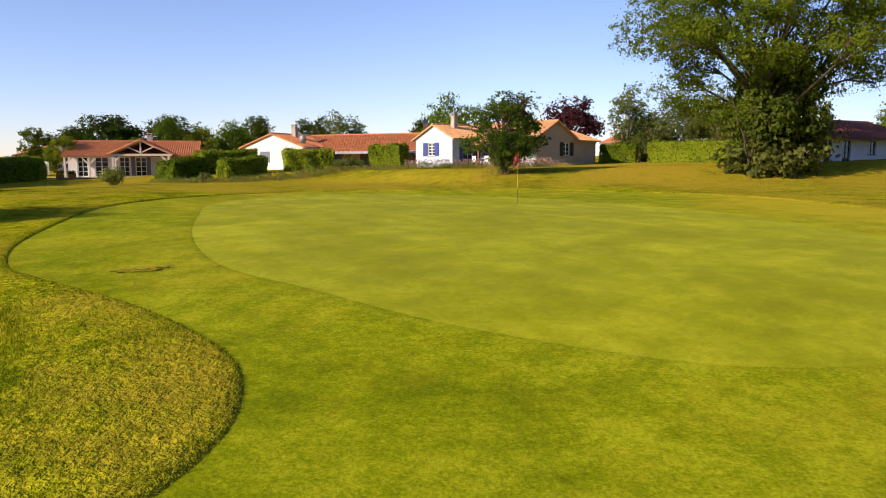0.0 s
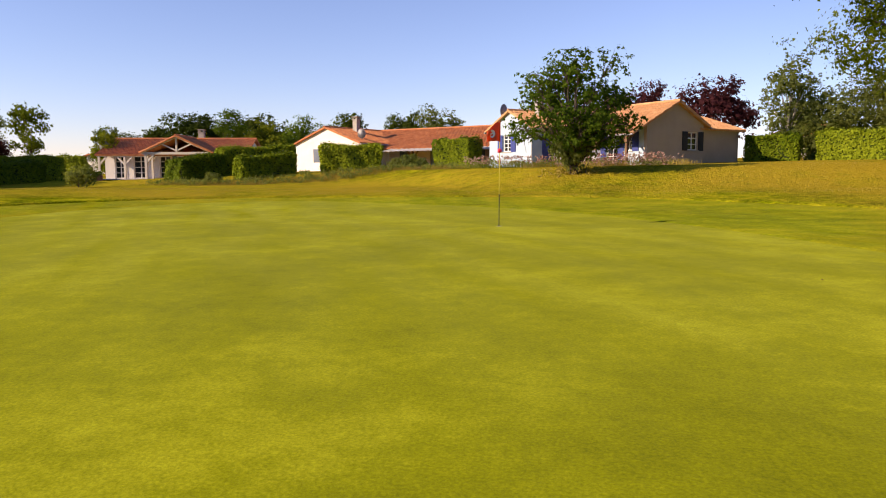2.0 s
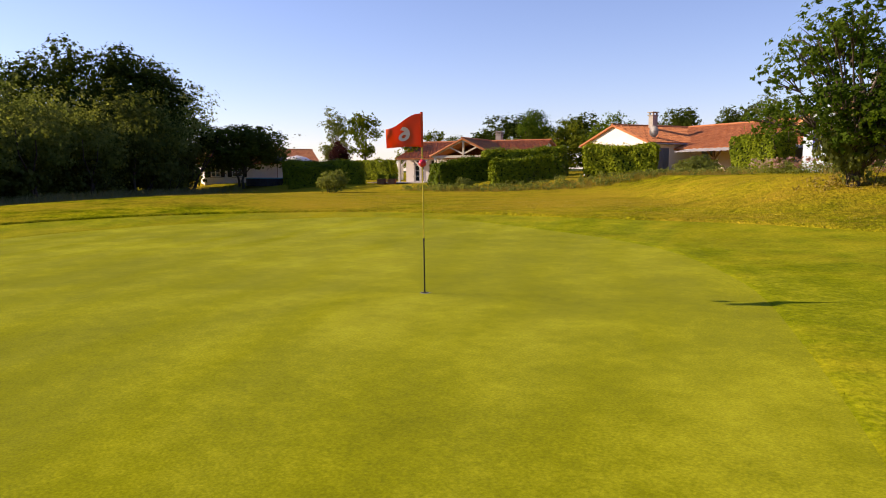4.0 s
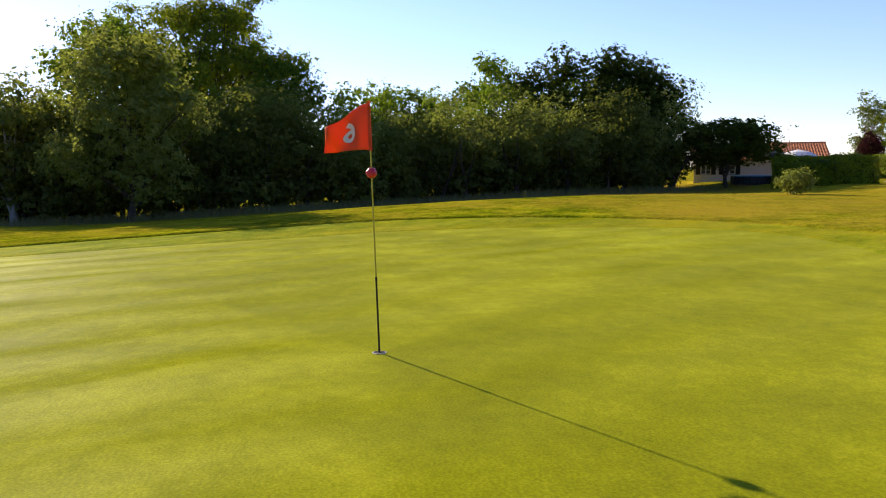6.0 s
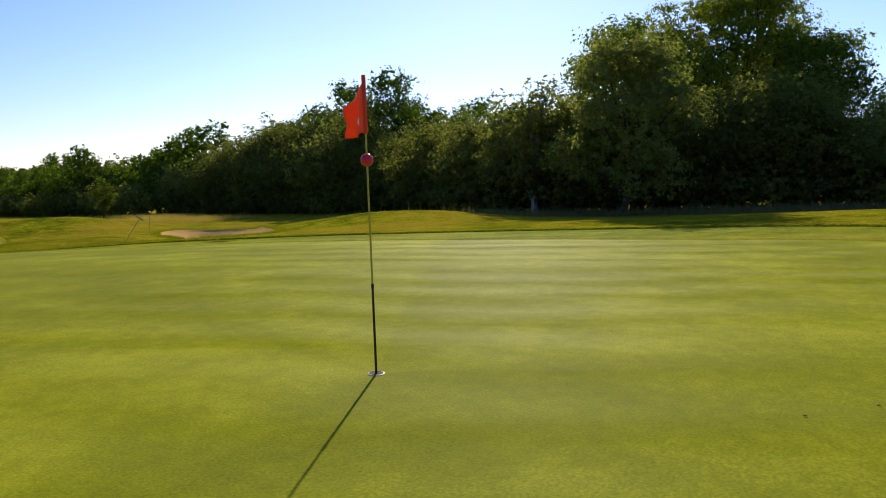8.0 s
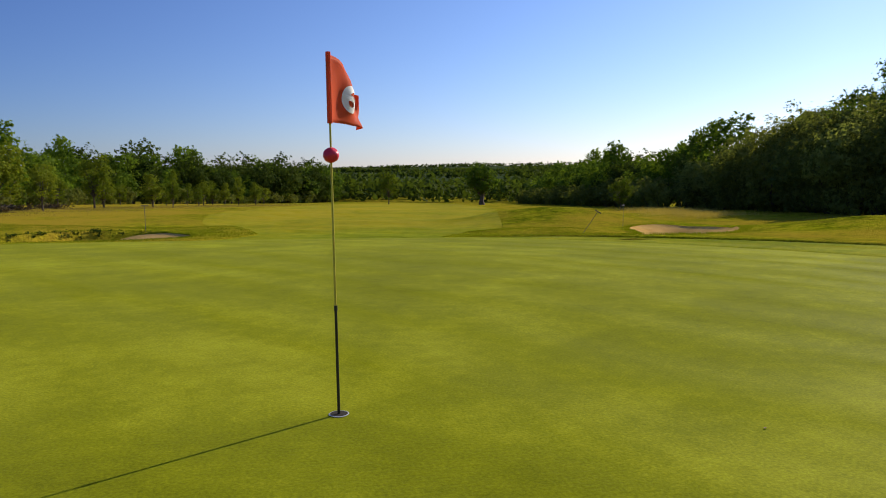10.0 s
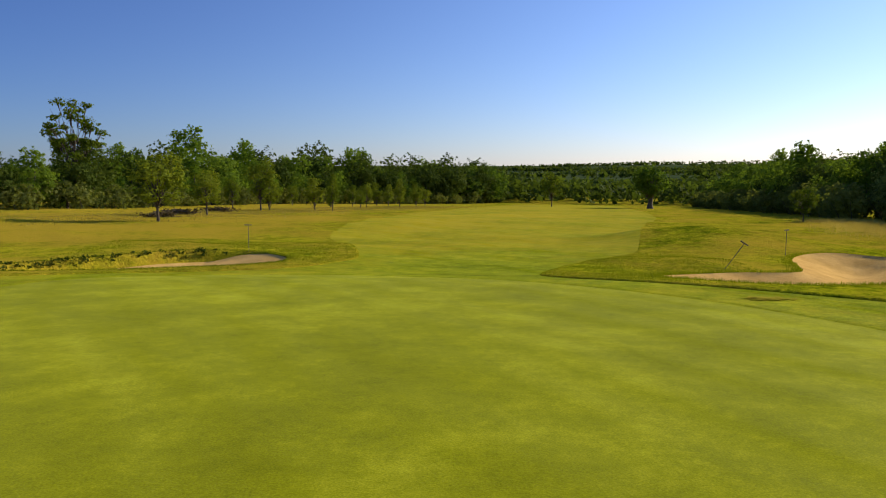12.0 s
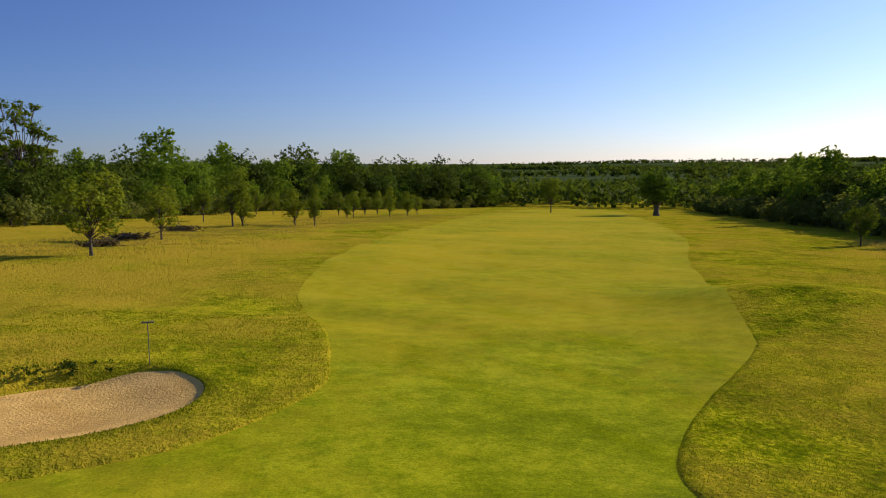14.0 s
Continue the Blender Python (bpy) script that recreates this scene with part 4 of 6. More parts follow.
# ---- the hole and its flag ----
def flagstick():
    ob = thing("flagstick", Matrix.Identity(4), "yellow and black golf flagstick with a red ball", "flagstick")
    lean = Vector((0.012, -0.06, 2.13))
    at = lambda z: lean * (z / 2.13)
    part("lower_pole", rod(bmesh.new(), at(-0.12), at(0.65), 0.0095, 0.0085, 12), M_BLACK, ob, "black lower pole section")
    part("upper_pole", rod(bmesh.new(), at(0.65), at(2.12), 0.0075, 0.006, 12), M_YELLOW, ob, "yellow upper pole section")
    part("ferrule", rod(bmesh.new(), at(0.635), at(0.665), 0.0115, 0.0105, 12), M_BLACK, ob)
    bm = bmesh.new()
    bmesh.ops.create_icosphere(bm, subdivisions=3, radius=0.047, matrix=Matrix.Translation(at(1.555)))
    c = at(1.555)
    for v in bm.verts:                      # shallow round dimples
        d = (v.co - c).normalized()
        for k in range(10):
            a = Vector((math.cos(k * 2.4) * math.sin(0.35 + k * 0.27), math.sin(k * 2.4) * math.sin(0.35 + k * 0.27), math.cos(0.35 + k * 0.27)))
            if d.dot(a) > 0.965:
                v.co -= d * 0.006
    for f in bm.faces:
        f.smooth = True
    part("ball", bm, M_BALL, ob, "red plastic sighting ball with holes")
    return at


def flag(at):
    way = Vector((-0.56, -0.83, 0)).normalized()
    out = Vector((-way.y, way.x, 0))
    nx, nz = 26, 16
    L, H = 0.47, 0.39
    def spot(u, w):
        x = u * L
        ripple = 0.05 * u * math.sin(u * 7.0 + w * 2.2) + 0.025 * u * math.sin(u * 13 - w * 4)
        drop = -0.10 * u ** 1.3 + 0.02 * math.sin(u * 6) * w
        squeeze = 1 - 0.43 * u
        return at(1.745) + Vector((0, 0, (w * squeeze + 0.20 * u) * H + drop)) + way * (x * 0.93) + out * ripple
    verts, faces = [], []
    for i in range(nx + 1):
        for j in range(nz + 1):
            verts.append(spot(i / nx, j / nz))
    for i in range(nx):
        for j in range(nz):
            a = i * (nz + 1) + j
            faces.append((a, a + nz + 1, a + nz + 2, a + 1))
    ob = thing("flag", Matrix.Identity(4), "orange-red nylon golf flag with a white 6, blowing from the pole", "flag")
    me = mesh_of("cloth", verts, faces, M_FLAG, True)
    bm = bmesh.new()
    bm.from_mesh(me)
    bmesh.ops.solidify(bm, geom=bm.faces[:], thickness=0.002)
    part("cloth", bm, M_FLAG, ob)
    part("sleeve", rod(bmesh.new(), at(1.74), at(2.15), 0.016, 0.015, 10), M_FLAG, ob, "dark hem sleeve on the pole")
    # the digit, laid on the curved cloth, on both faces
    txt = bpy.data.curves.new("digit", 'FONT')
    txt.body = "6"
    txt.size = 1.0
    txt.offset = 0.03
    tob = bpy.data.objects.new("digit_shape", txt)
    scene.collection.objects.link(tob)
    dg = bpy.context.evaluated_depsgraph_get()
    src = bpy.data.meshes.new_from_object(tob.evaluated_get(dg))
    bpy.data.objects.remove(tob)
    bm = bmesh.new()
    bm.from_mesh(src)
    bmesh.ops.triangulate(bm, faces=bm.faces[:])
    bmesh.ops.subdivide_edges(bm, edges=bm.edges[:], cuts=2, use_grid_fill=True)
    xs = [v.co.x for v in bm.verts]
    ys = [v.co.y for v in bm.verts]
    flat = [((v.co.x - min(xs)) / (max(xs) - min(xs)), (v.co.y - min(ys)) / (max(ys) - min(ys))) for v in bm.verts]
    for side, nm in ((0.004, "digit"), (-0.004, "digit")):
        b2 = bm.copy()
        for v, (fx, fy) in zip(b2.verts, flat):
            v.co = spot(0.34 + 0.30 * fx, 0.22 + 0.56 * fy) + out * side
        part(nm, b2, M_FLAGWHITE, ob, "white digit 6")
    bm.free()
    return ob


at_pole = flagstick()
flag(at_pole)
cup = thing("hole_cup", Matrix.Identity(4), "small round golf hole with a pale rim cut in the turf", "hole")
bm = bmesh.new()
ring = [[bm.verts.new((math.cos(a) * r, math.sin(a) * r, z)) for a in np.arange(32) * math.pi / 16] for r, z in ((0.062, 0.004), (0.054, 0.006), (0.053, -0.03))]
for p, q in zip(ring, ring[1:]):
    for i in range(32):
        bm.faces.new((p[i], p[(i + 1) % 32], q[(i + 1) % 32], q[i]))
part("rim", bm, M_CUP, cup)
# flat dark disc over the turf, painted as the shaded depth of the hole
bm = bmesh.new()
bmesh.ops.create_circle(bm, cap_ends=True, segments=32, radius=0.0535, matrix=Matrix.Translation((0, 0, 0.0045)))
part("hollow", bm, M_CUPDARK, cup)


# ---- houses ----
def panel(outline, holes, thick):
    """A flat wall with openings: outline and holes as (u, z); returns verts (u, depth, z) and faces."""
    pts = [Vector(p) for p in outline]
    k = len(outline)
    edges = [(i, (i + 1) % k) for i in range(k)]
    for u0, u1, z0, z1 in holes:
        b = len(pts)
        pts += [Vector(p) for p in ((u0, z0), (u1, z0), (u1, z1), (u0, z1))]
        edges += [(b, b + 1), (b + 1, b + 2), (b + 2, b + 3), (b + 3, b)]
    vs, _, fs, *_ = delaunay_2d_cdt(pts, edges, [], 0, 1e-5)
    poly = np.array(outline, float)
    tris = []
    for f in fs:
        c = sum((vs[i] for i in f), Vector((0, 0))) / 3
        if inside(poly, [c.x], [c.y])[0] and not any(a < c.x < b and d < c.y < e for a, b, d, e in holes):
            a, b2, c2 = (vs[i] for i in f)
            tris.append(tuple(f) if (b2 - a).cross(c2 - a) > 0 else tuple(reversed(f)))
    n = len(vs)
    verts = [(v.x, 0, v.y) for v in vs] + [(v.x, thick, v.y) for v in vs]
    faces = list(tris) + [tuple(n + i for i in reversed(t)) for t in tris]
    count = {}
    for t in tris:
        for i in range(3):
            count[(t[i], t[(i + 1) % 3])] = 1
    for a, b in count:
        if (b, a) not in count:
            faces.append((b, a, n + a, n + b))
    return verts, faces


class House:
    """Walls run anticlockwise as seen from above, so that the outside is on their right."""
    def __init__(self, name, x, y, z, angle, label):
        x, y = garden(x, y)
        self.ob = thing(name, pose(x, y, z, 0, 0, angle + GARDEN_TURN) @ Matrix.Scale(GARDEN_SCALE, 4), label, "house", "houses beside the course")

    def wall(self, a, b, top, mat, holes=(), apex=None, thick=0.25, low=-0.5, name="wall"):
        a, b = Vector((*a, 0)), Vector((*b, 0))
        length = (b - a).length
        outline = [(0, low), (length, low), (length, top)] + ([apex] if apex else []) + [(0, top)]
        verts, faces = panel(outline, holes, thick)
        e = (b - a) / length
        inward = Vector((-e.y, e.x, 0))
        co = [a + e * v[0] + inward * v[1] + Vector((0, 0, v[2])) for v in verts]
        part(name, mesh_of(name, co, faces, mat), None, self.ob)
        return a, e, inward

    def opening(self, w, u0, u1, z0, z1, shutters=None, closed=False, rows=3, cols=2, door=False, frame=None, half=None):
        """A window or glazed door set 12 cm into the wall, with shutters folded back or closed."""
        a, e, inn = w
        out = -inn
        m = Matrix.Translation(a) @ Matrix(((e.x, inn.x, 0, 0), (e.y, inn.y, 0, 0), (0, 0, 1, 0), (0, 0, 0, 1)))
        fm = frame or M_FRAME
        if closed:
            mid = (u0 + u1) / 2
            for p, q in ((u0, mid - 0.01), (mid + 0.01, u1)):
                bm = box(p, q, 0.02, 0.06, z0, z1, 0.006)
                for zz in np.arange(z0 + 0.12, z1 - 0.05, 0.16):
                    box_bm(bm, p + 0.05, q - 0.05, 0.008, 0.022, zz, zz + 0.06)
                bm.transform(m)
                part("shutter", bm, shutters, self.ob, "closed slatted shutter")
            return
        bm = bmesh.new()
        t = 0.07
        for p, q, r, s in ((u0, u0 + t, z0, z1), (u1 - t, u1, z0, z1), (u0 + t, u1 - t, z0, z0 + t), (u0 + t, u1 - t, z1 - t, z1)):
            box_bm(bm, p, q, 0.10, 0.17, r, s)
        for i in range(1, cols):
            c = u0 + (u1 - u0) * i / cols
            box_bm(bm, c - 0.045, c + 0.045, 0.105, 0.165, z0 + t, z1 - t)
        for j in range(1, rows):
            c = z0 + (z1 - z0) * j / rows
            box_bm(bm, u0 + t, u1 - t, 0.112, 0.158, c - 0.025, c + 0.025)
        bm.transform(m)
        win = part("glazed_door" if door else "window", bm, fm, self.ob)
        bm = box(u0 + 0.03, u1 - 0.03, 0.13, 0.14, z0 + 0.03, z1 - 0.03)
        bm.transform(m)
        part("pane", bm, M_GLASS, win)
        if not door:
            bm = box(u0 - 0.08, u1 + 0.08, -0.07, 0.1, z0 - 0.07, z0 - 0.002, 0.01)
            bm.transform(m)
            part("sill", bm, M_STONE, win)
        if shutters:
            wd = half or (u1 - u0) / 2
            for p, q in ((u0 - wd - 0.02, u0 - 0.02), (u1 + 0.02, u1 + wd + 0.02)):
                bm = box(p, q, -0.055, -0.012, z0 - 0.03, z1 + 0.02, 0.006)
                for zz in (z0 + 0.2 * (z1 - z0), z0 + 0.75 * (z1 - z0)):
                    box_bm(bm, p + 0.03, q - 0.03, -0.075, -0.054, zz, zz + 0.09)
                bm.transform(m)
                part("shutter", bm, shutters, self.ob, "open painted shutter")

    def slope(self, a, b, c, d, mat, wave=0.23, course=0.42):
        """A tiled roof slope: a-b is the eave, d-c the ridge side. Ribbed and stepped in courses."""
        a, b, c, d = (Vector(p) for p in (a, b, c, d))
        nu = max(2, int((b - a).length / wave * 4))
        nv = max(2, int((d - a).length / course))
        up = (b - a).cross(d - a).normalized()
        if up.z < 0:
            up = -up
        verts, faces = [], []
        for j in range(nv):
            for side in (0, 1):
                v = (j + side) / nv
                for i in range(nu + 1):
                    u = i / nu
                    p = a.lerp(b, u).lerp(d.lerp(c, u), v)
                    rib = 0.035 * math.cos(math.pi * i / 2) + 0.012 * math.sin(i * 7.3 + j * 3.1)
                    verts.append(p + up * (0.05 + rib + (0.03 if side == 0 else 0.0)))
        w = nu + 1
        for r in range(2 * nv - 1):
            for i in range(nu):
                k = r * w + i
                faces.append((k, k + 1, k + w + 1, k + w))
        n0 = len(verts)
        for p in (a, b, c, d):
            verts.append(p - up * 0.06)
        faces.append((n0 + 3, n0 + 2, n0 + 1, n0))
        last = (2 * nv - 1) * w
        faces.append((n0, n0 + 1) + tuple(range(nu, -1, -1)))
        faces.append((n0 + 2, n0 + 3) + tuple(range(last, last + nu + 1)))
        faces.append((n0 + 3, n0) + tuple(r * w for r in range(2 * nv)))
        faces.append((n0 + 1, n0 + 2) + tuple(r * w + nu for r in range(2 * nv - 1, -1, -1)))
        roof = part("roof_slope", mesh_of("roof_slope", verts, faces, mat), None, self.ob)
        return roof

    def ridge(self, a, b, mat):
        a, b = Vector(a), Vector(b)
        bm = bmesh.new()
        n = max(1, int((b - a).length / 0.42))
        for i in range(n):
            rod(bm, a.lerp(b, i / n), a.lerp(b, (i + 1.06) / n), 0.11, 0.095, 8)
        part("ridge_tiles", bm, mat, self.ob)

    def block(self, w, l, eave, rise, mat, roofmat, over=0.35, front=(), back=(), left=(), right=(), y0=0.0, x0=0.0, over_l=None, over_r=None, gable_over=0.25, front_mat=None):
        """A gabled block: the gable stands at y0 and faces -y, x from x0 to x0 + w."""
        xm = x0 + w / 2
        f = self.wall((x0, y0), (x0 + w, y0), eave, front_mat or mat, front, (w / 2, eave + rise))
        r = self.wall((x0 + w, y0 + 0.25), (x0 + w, y0 + l - 0.25), eave, mat, right)
        b = self.wall((x0 + w, y0 + l), (x0, y0 + l), eave, mat, back, (w / 2, eave + rise))
        s = self.wall((x0, y0 + l - 0.25), (x0, y0 + 0.25), eave, mat, left)
        k = rise / (w / 2)
        ol, orr = (over if over_l is None else over_l), (over if over_r is None else over_r)
        ya, yb = y0 - gable_over, y0 + l + gable_over
        zr = eave + rise + 0.08
        self.slope((x0 - ol, yb, eave + 0.08 - ol * k), (x0 - ol, ya, eave + 0.08 - ol * k), (xm, ya, zr), (xm, yb, zr), roofmat)
        self.slope((x0 + w + orr, ya, eave + 0.08 - orr * k), (x0 + w + orr, yb, eave + 0.08 - orr * k), (xm, yb, zr), (xm, ya, zr), roofmat)
        self.ridge((xm, ya, zr + 0.06), (xm, yb, zr + 0.06), roofmat)
        for xx, ze in ((x0 - ol - 0.06, eave + 0.02 - ol * k), (x0 + w + orr + 0.06, eave + 0.02 - orr * k)):
            part("gutter", rod(bmesh.new(), (xx, ya, ze), (xx, yb, ze), 0.06, 0.06, 8), M_ZINC, self.ob)
        return f, r, b, s

    def chimney(self, x, y, z0, z1, mat, w=0.5):
        bm = box(x - w / 2, x + w / 2, y - w / 2, y + w / 2, z0, z1, 0.01)
        ch = part("chimney", bm, mat, self.ob)
        bm = box(x - w / 2 - 0.06, x + w / 2 + 0.06, y - w / 2 - 0.06, y + w / 2 + 0.06, z1, z1 + 0.07)
        for dx, dy in ((-1, -1), (1, -1), (-1, 1), (1, 1)):
            box_bm(bm, x + dx * w * 0.38 - 0.05, x + dx * w * 0.38 + 0.05, y + dy * w * 0.38 - 0.05, y + dy * w * 0.38 + 0.05, z1 + 0.07, z1 + 0.24)
        box_bm(bm, x - w / 2 - 0.08, x + w / 2 + 0.08, y - w / 2 - 0.08, y + w / 2 + 0.08, z1 + 0.24, z1 + 0.30)
        part("chimney_cap", bm, M_STONE, ch)

    def post(self, x, y, top, mat, braces=((1, 0), (-1, 0)), w=0.15):
        bm = beam((x, y, -0.1), (x, y, top), w, w)
        p = part("post", bm, mat, self.ob)
        for dx, dy in braces:
            part("brace", beam((x + dx * 0.05, y + dy * 0.05, top - 0.75), (x + dx * 0.7, y + dy * 0.7, top - 0.04), w * 0.8, w * 0.8), mat, p)


def sat_dish(x, y, z, turn, r=0.42):
    ob = thing("satellite_dish", pose(x, y, z, 0, 0, turn), "grey satellite dish on a short roof bracket", "satellite dish")
    bm = bmesh.new()
    rings = []
    for k in range(5):
        rr = r * k / 4
        rings.append([bm.verts.new((rr * math.cos(a), -0.10 + 0.35 * rr * rr / r, rr * 1.1 * math.sin(a))) for a in np.arange(20) * math.pi / 10] if k else [bm.verts.new((0, -0.10, 0))])
    for i in range(20):
        bm.faces.new((rings[0][0], rings[1][i], rings[1][(i + 1) % 20]))
        for k in range(1, 4):
            bm.faces.new((rings[k][i], rings[k + 1][i], rings[k + 1][(i + 1) % 20], rings[k][(i + 1) % 20]))
    bmesh.ops.solidify(bm, geom=bm.faces[:], thickness=0.02)
    part("reflector", bm, M_ZINC, ob)
    part("mast", rod(bmesh.new(), (0, 0.02, -0.85), (0, 0.02, 0.05), 0.025, 0.025, 8), M_ZINC, ob)
    part("feed_arm", rod(bmesh.new(), (0, -0.05, -r), (0, -0.5, -0.05), 0.012, 0.012, 6), M_ZINC, ob)
    return ob


# house with blue shutters: two wings round a corner terrace
A = House("blue_shutter_house", 5.85, 31.85, 1.60, 43, "L-shaped white cottage with orange tiles and blue shutters")
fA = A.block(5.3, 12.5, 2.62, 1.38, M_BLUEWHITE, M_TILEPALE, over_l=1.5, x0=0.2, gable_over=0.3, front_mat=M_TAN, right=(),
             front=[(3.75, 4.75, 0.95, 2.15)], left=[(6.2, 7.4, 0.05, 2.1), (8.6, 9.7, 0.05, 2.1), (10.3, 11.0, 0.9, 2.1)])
A.opening(fA[0], 3.75, 4.75, 0.95, 2.15, M_DARK, rows=3, half=0.5)
for u0, u1, z0 in ((6.2, 7.4, 0.05), (8.6, 9.7, 0.05), (10.3, 11.0, 0.9)):
    A.opening(fA[3], u0, u1, z0, 2.1, M_BLUE, rows=4, door=z0 < 0.5, half=0.55)
# lower extension beside the gable
A.wall((5.75, 0.3), (9.5, 0.3), 2.45, M_TAN)
A.wall((9.5, 0.55), (9.5, 7.0), 2.45, M_TAN)
A.wall((9.5, 7.25), (5.75, 7.25), 2.45, M_TAN)
A.slope((5.2, -0.05, 2.36), (9.85, -0.05, 2.36), (9.85, 3.7, 3.55), (5.2, 3.7, 3.55), M_TILEPALE)
A.slope((9.85, 7.45, 2.36), (5.2, 7.45, 2.36), (5.2, 3.7, 3.55), (9.85, 3.7, 3.55), M_TILEPALE)
A.wall((9.5, 0.3), (9.5, 7.25), 2.45, M_TAN, (), (3.45, 3.5), name="gable_wall")
for yy in (0.35, 3.2, 6.0):
    A.post(-1.2, yy, 2.15, M_BROWNWOOD, ((0, 1), (0, -1)) if yy > 1 else ((0, 1), (1, 0)), 0.14)
part("porch_beam", beam((-1.2, -0.1, 2.2), (-1.2, 6.6, 2.2), 0.14, 0.16), M_BROWNWOOD, A.ob)
# west wing: gable towards the sun
A2 = House("blue_shutter_wing", -5.15, 38.7, 1.66, -47, "white gabled wing with blue shutters and an orange tiled roof")
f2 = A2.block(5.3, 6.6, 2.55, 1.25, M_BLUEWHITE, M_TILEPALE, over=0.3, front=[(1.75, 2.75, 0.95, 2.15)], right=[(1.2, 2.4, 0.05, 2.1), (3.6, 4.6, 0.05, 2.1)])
A2.opening(f2[0], 1.75, 2.75, 0.95, 2.15, M_BLUE, rows=4, half=0.6)
A2.opening(f2[1], 1.2, 2.4, 0.05, 2.1, M_BLUE, rows=4, door=True, half=0.6)
A2.opening(f2[1], 3.6, 4.6, 0.05, 2.1, M_BLUE, rows=4, door=True, half=0.5)
A2.chimney(3.2, 2.2, 3.3, 4.75, M_STONE)
part("downpipe", rod(bmesh.new(), (5.25, -0.06, 0), (5.25, -0.06, 2.5), 0.045, 0.045, 8), M_FRAME, A2.ob)

# long house with grey shutters
B = House("long_tiled_house", -24.4, 46.7, 1.25, -22, "long low cream house with red tiles and grey shutters")
fB = B.block(7.6, 10.0, 2.5, 1.35, M_WHITE, M_TILE, over=0.35, front=[(2.2, 3.5, 0.85, 2.05)], right=[(0.7, 1.9, 0.05, 2.1)])
B.opening(fB[0], 2.2, 3.5, 0.85, 2.05, M_GREY, closed=True)
B.opening(fB[1], 0.7, 1.9, 0.05, 2.1, M_GREY, closed=True)
wB = B.wall((7.6, 4.2), (21.3, 4.2), 2.45, M_PINK, [(1.2, 2.4, 0.9, 2.05), (4.6, 6.2, 0.05, 2.1), (9.0, 10.2, 0.9, 2.05)])
B.opening(wB, 1.2, 2.4, 0.9, 2.05, M_GREY, closed=True)
B.opening(wB, 4.6, 6.2, 0.05, 2.1, M_GREY, closed=True)
B.opening(wB, 9.0, 10.2, 0.9, 2.05, M_GREY, closed=True)
B.wall((21.3, 4.45), (21.3, 11.0), 2.45, M_WHITE, (), (3.3, 3.75))
B.wall((21.3, 11.25), (7.85, 11.25), 2.45, M_WHITE)
B.slope((4.0, 2.6, 1.98), (21.7, 2.6, 1.98), (21.7, 7.7, 3.95), (4.0, 7.7, 3.95), M_TILE)
B.slope((21.7, 11.6, 2.35), (4.0, 11.6, 2.35), (4.0, 7.7, 3.95), (21.7, 7.7, 3.95), M_TILE)
B.ridge((4.0, 7.7, 4.0), (21.7, 7.7, 4.0), M_TILE)
for xx in (11.3, 15.6, 19.6):
    B.post(xx, 2.85, 1.95, M_BROWNWOOD, ((1, 0), (-1, 0)), 0.13)
part("porch_beam", beam((7.7, 2.85, 1.97), (21.4, 2.85, 1.97), 0.13, 0.14), M_BROWNWOOD, B.ob)
B.chimney(4.6, 3.2, 3.4, 4.75, M_STONE, 0.5)
aw = B.ob
bm = bmesh.new()
vv = []
for i in range(41):
    for j in range(2):
        vv.append(bm.verts.new((9.2 + i * 0.28, 2.5 - j * 1.5, 2.0 - 0.28 * j + 0.02 * math.cos(i * math.pi))))
for i in range(40):
    bm.faces.new((vv[2 * i], vv[2 * i + 2], vv[2 * i + 3], vv[2 * i + 1]))
bmesh.ops.solidify(bm, geom=bm.faces[:], thickness=0.02)
part("awning", bm, M_CANVAS, aw, "long white canvas awning")
mB = B.ob.matrix_world
p = mB @ Vector((6.9, 1.2, 3.35))
sat_dish(p.x, p.y, p.z, -10, 0.36)
p = A2.ob.matrix_world @ Vector((-0.3, 1.6, 4.15))
sat_dish(p.x, p.y, p.z, 60, 0.45)

# house with the timber porch
C = House("timber_porch_house", -41.95, 43.3, 0.72, 15.6, "low white house with red tiles and a cream timber porch")
wC = C.wall((0, 0), (12.9, 0), 2.5, M_WHITE, [(0.9, 1.9, 0.05, 2.1), (2.6, 3.9, 0.05, 2.1), (5.0, 6.0, 0.05, 2.1), (6.6, 7.7, 0.05, 2.1), (10.9, 11.7, 0.9, 2.05)])
C.opening(wC, 0.9, 1.9, 0.05, 2.1, M_GREY, door=True, rows=4, half=0.01)
C.opening(wC, 2.6, 3.9, 0.05, 2.1, None, door=True, rows=4)
C.opening(wC, 5.0, 6.0, 0.05, 2.1, None, door=True, rows=4)
C.opening(wC, 6.6, 7.7, 0.05, 2.1, M_GREY, door=True, rows=4, half=0.4)
C.opening(wC, 10.9, 11.7, 0.9, 2.05, M_GREY, rows=3)
C.wall((12.9, 0.25), (12.9, 7.75), 2.5, M_WHITE, (), (3.75, 3.75))
C.wall((12.9, 8), (0, 8), 2.5, M_WHITE)
C.wall((0, 7.75), (0, 0.25), 2.5, M_WHITE, (), (3.75, 3.75))
C.slope((-0.4, -1.3, 2.17), (13.2, -1.3, 2.17), (13.2, 4.0, 3.85), (-0.4, 4.0, 3.85), M_TILE)
C.slope((13.2, 8.4, 2.46), (-0.4, 8.4, 2.46), (-0.4, 4.0, 3.85), (13.2, 4.0, 3.85), M_TILE)
C.ridge((-0.4, 4.0, 3.9), (13.2, 4.0, 3.9), M_TILE)
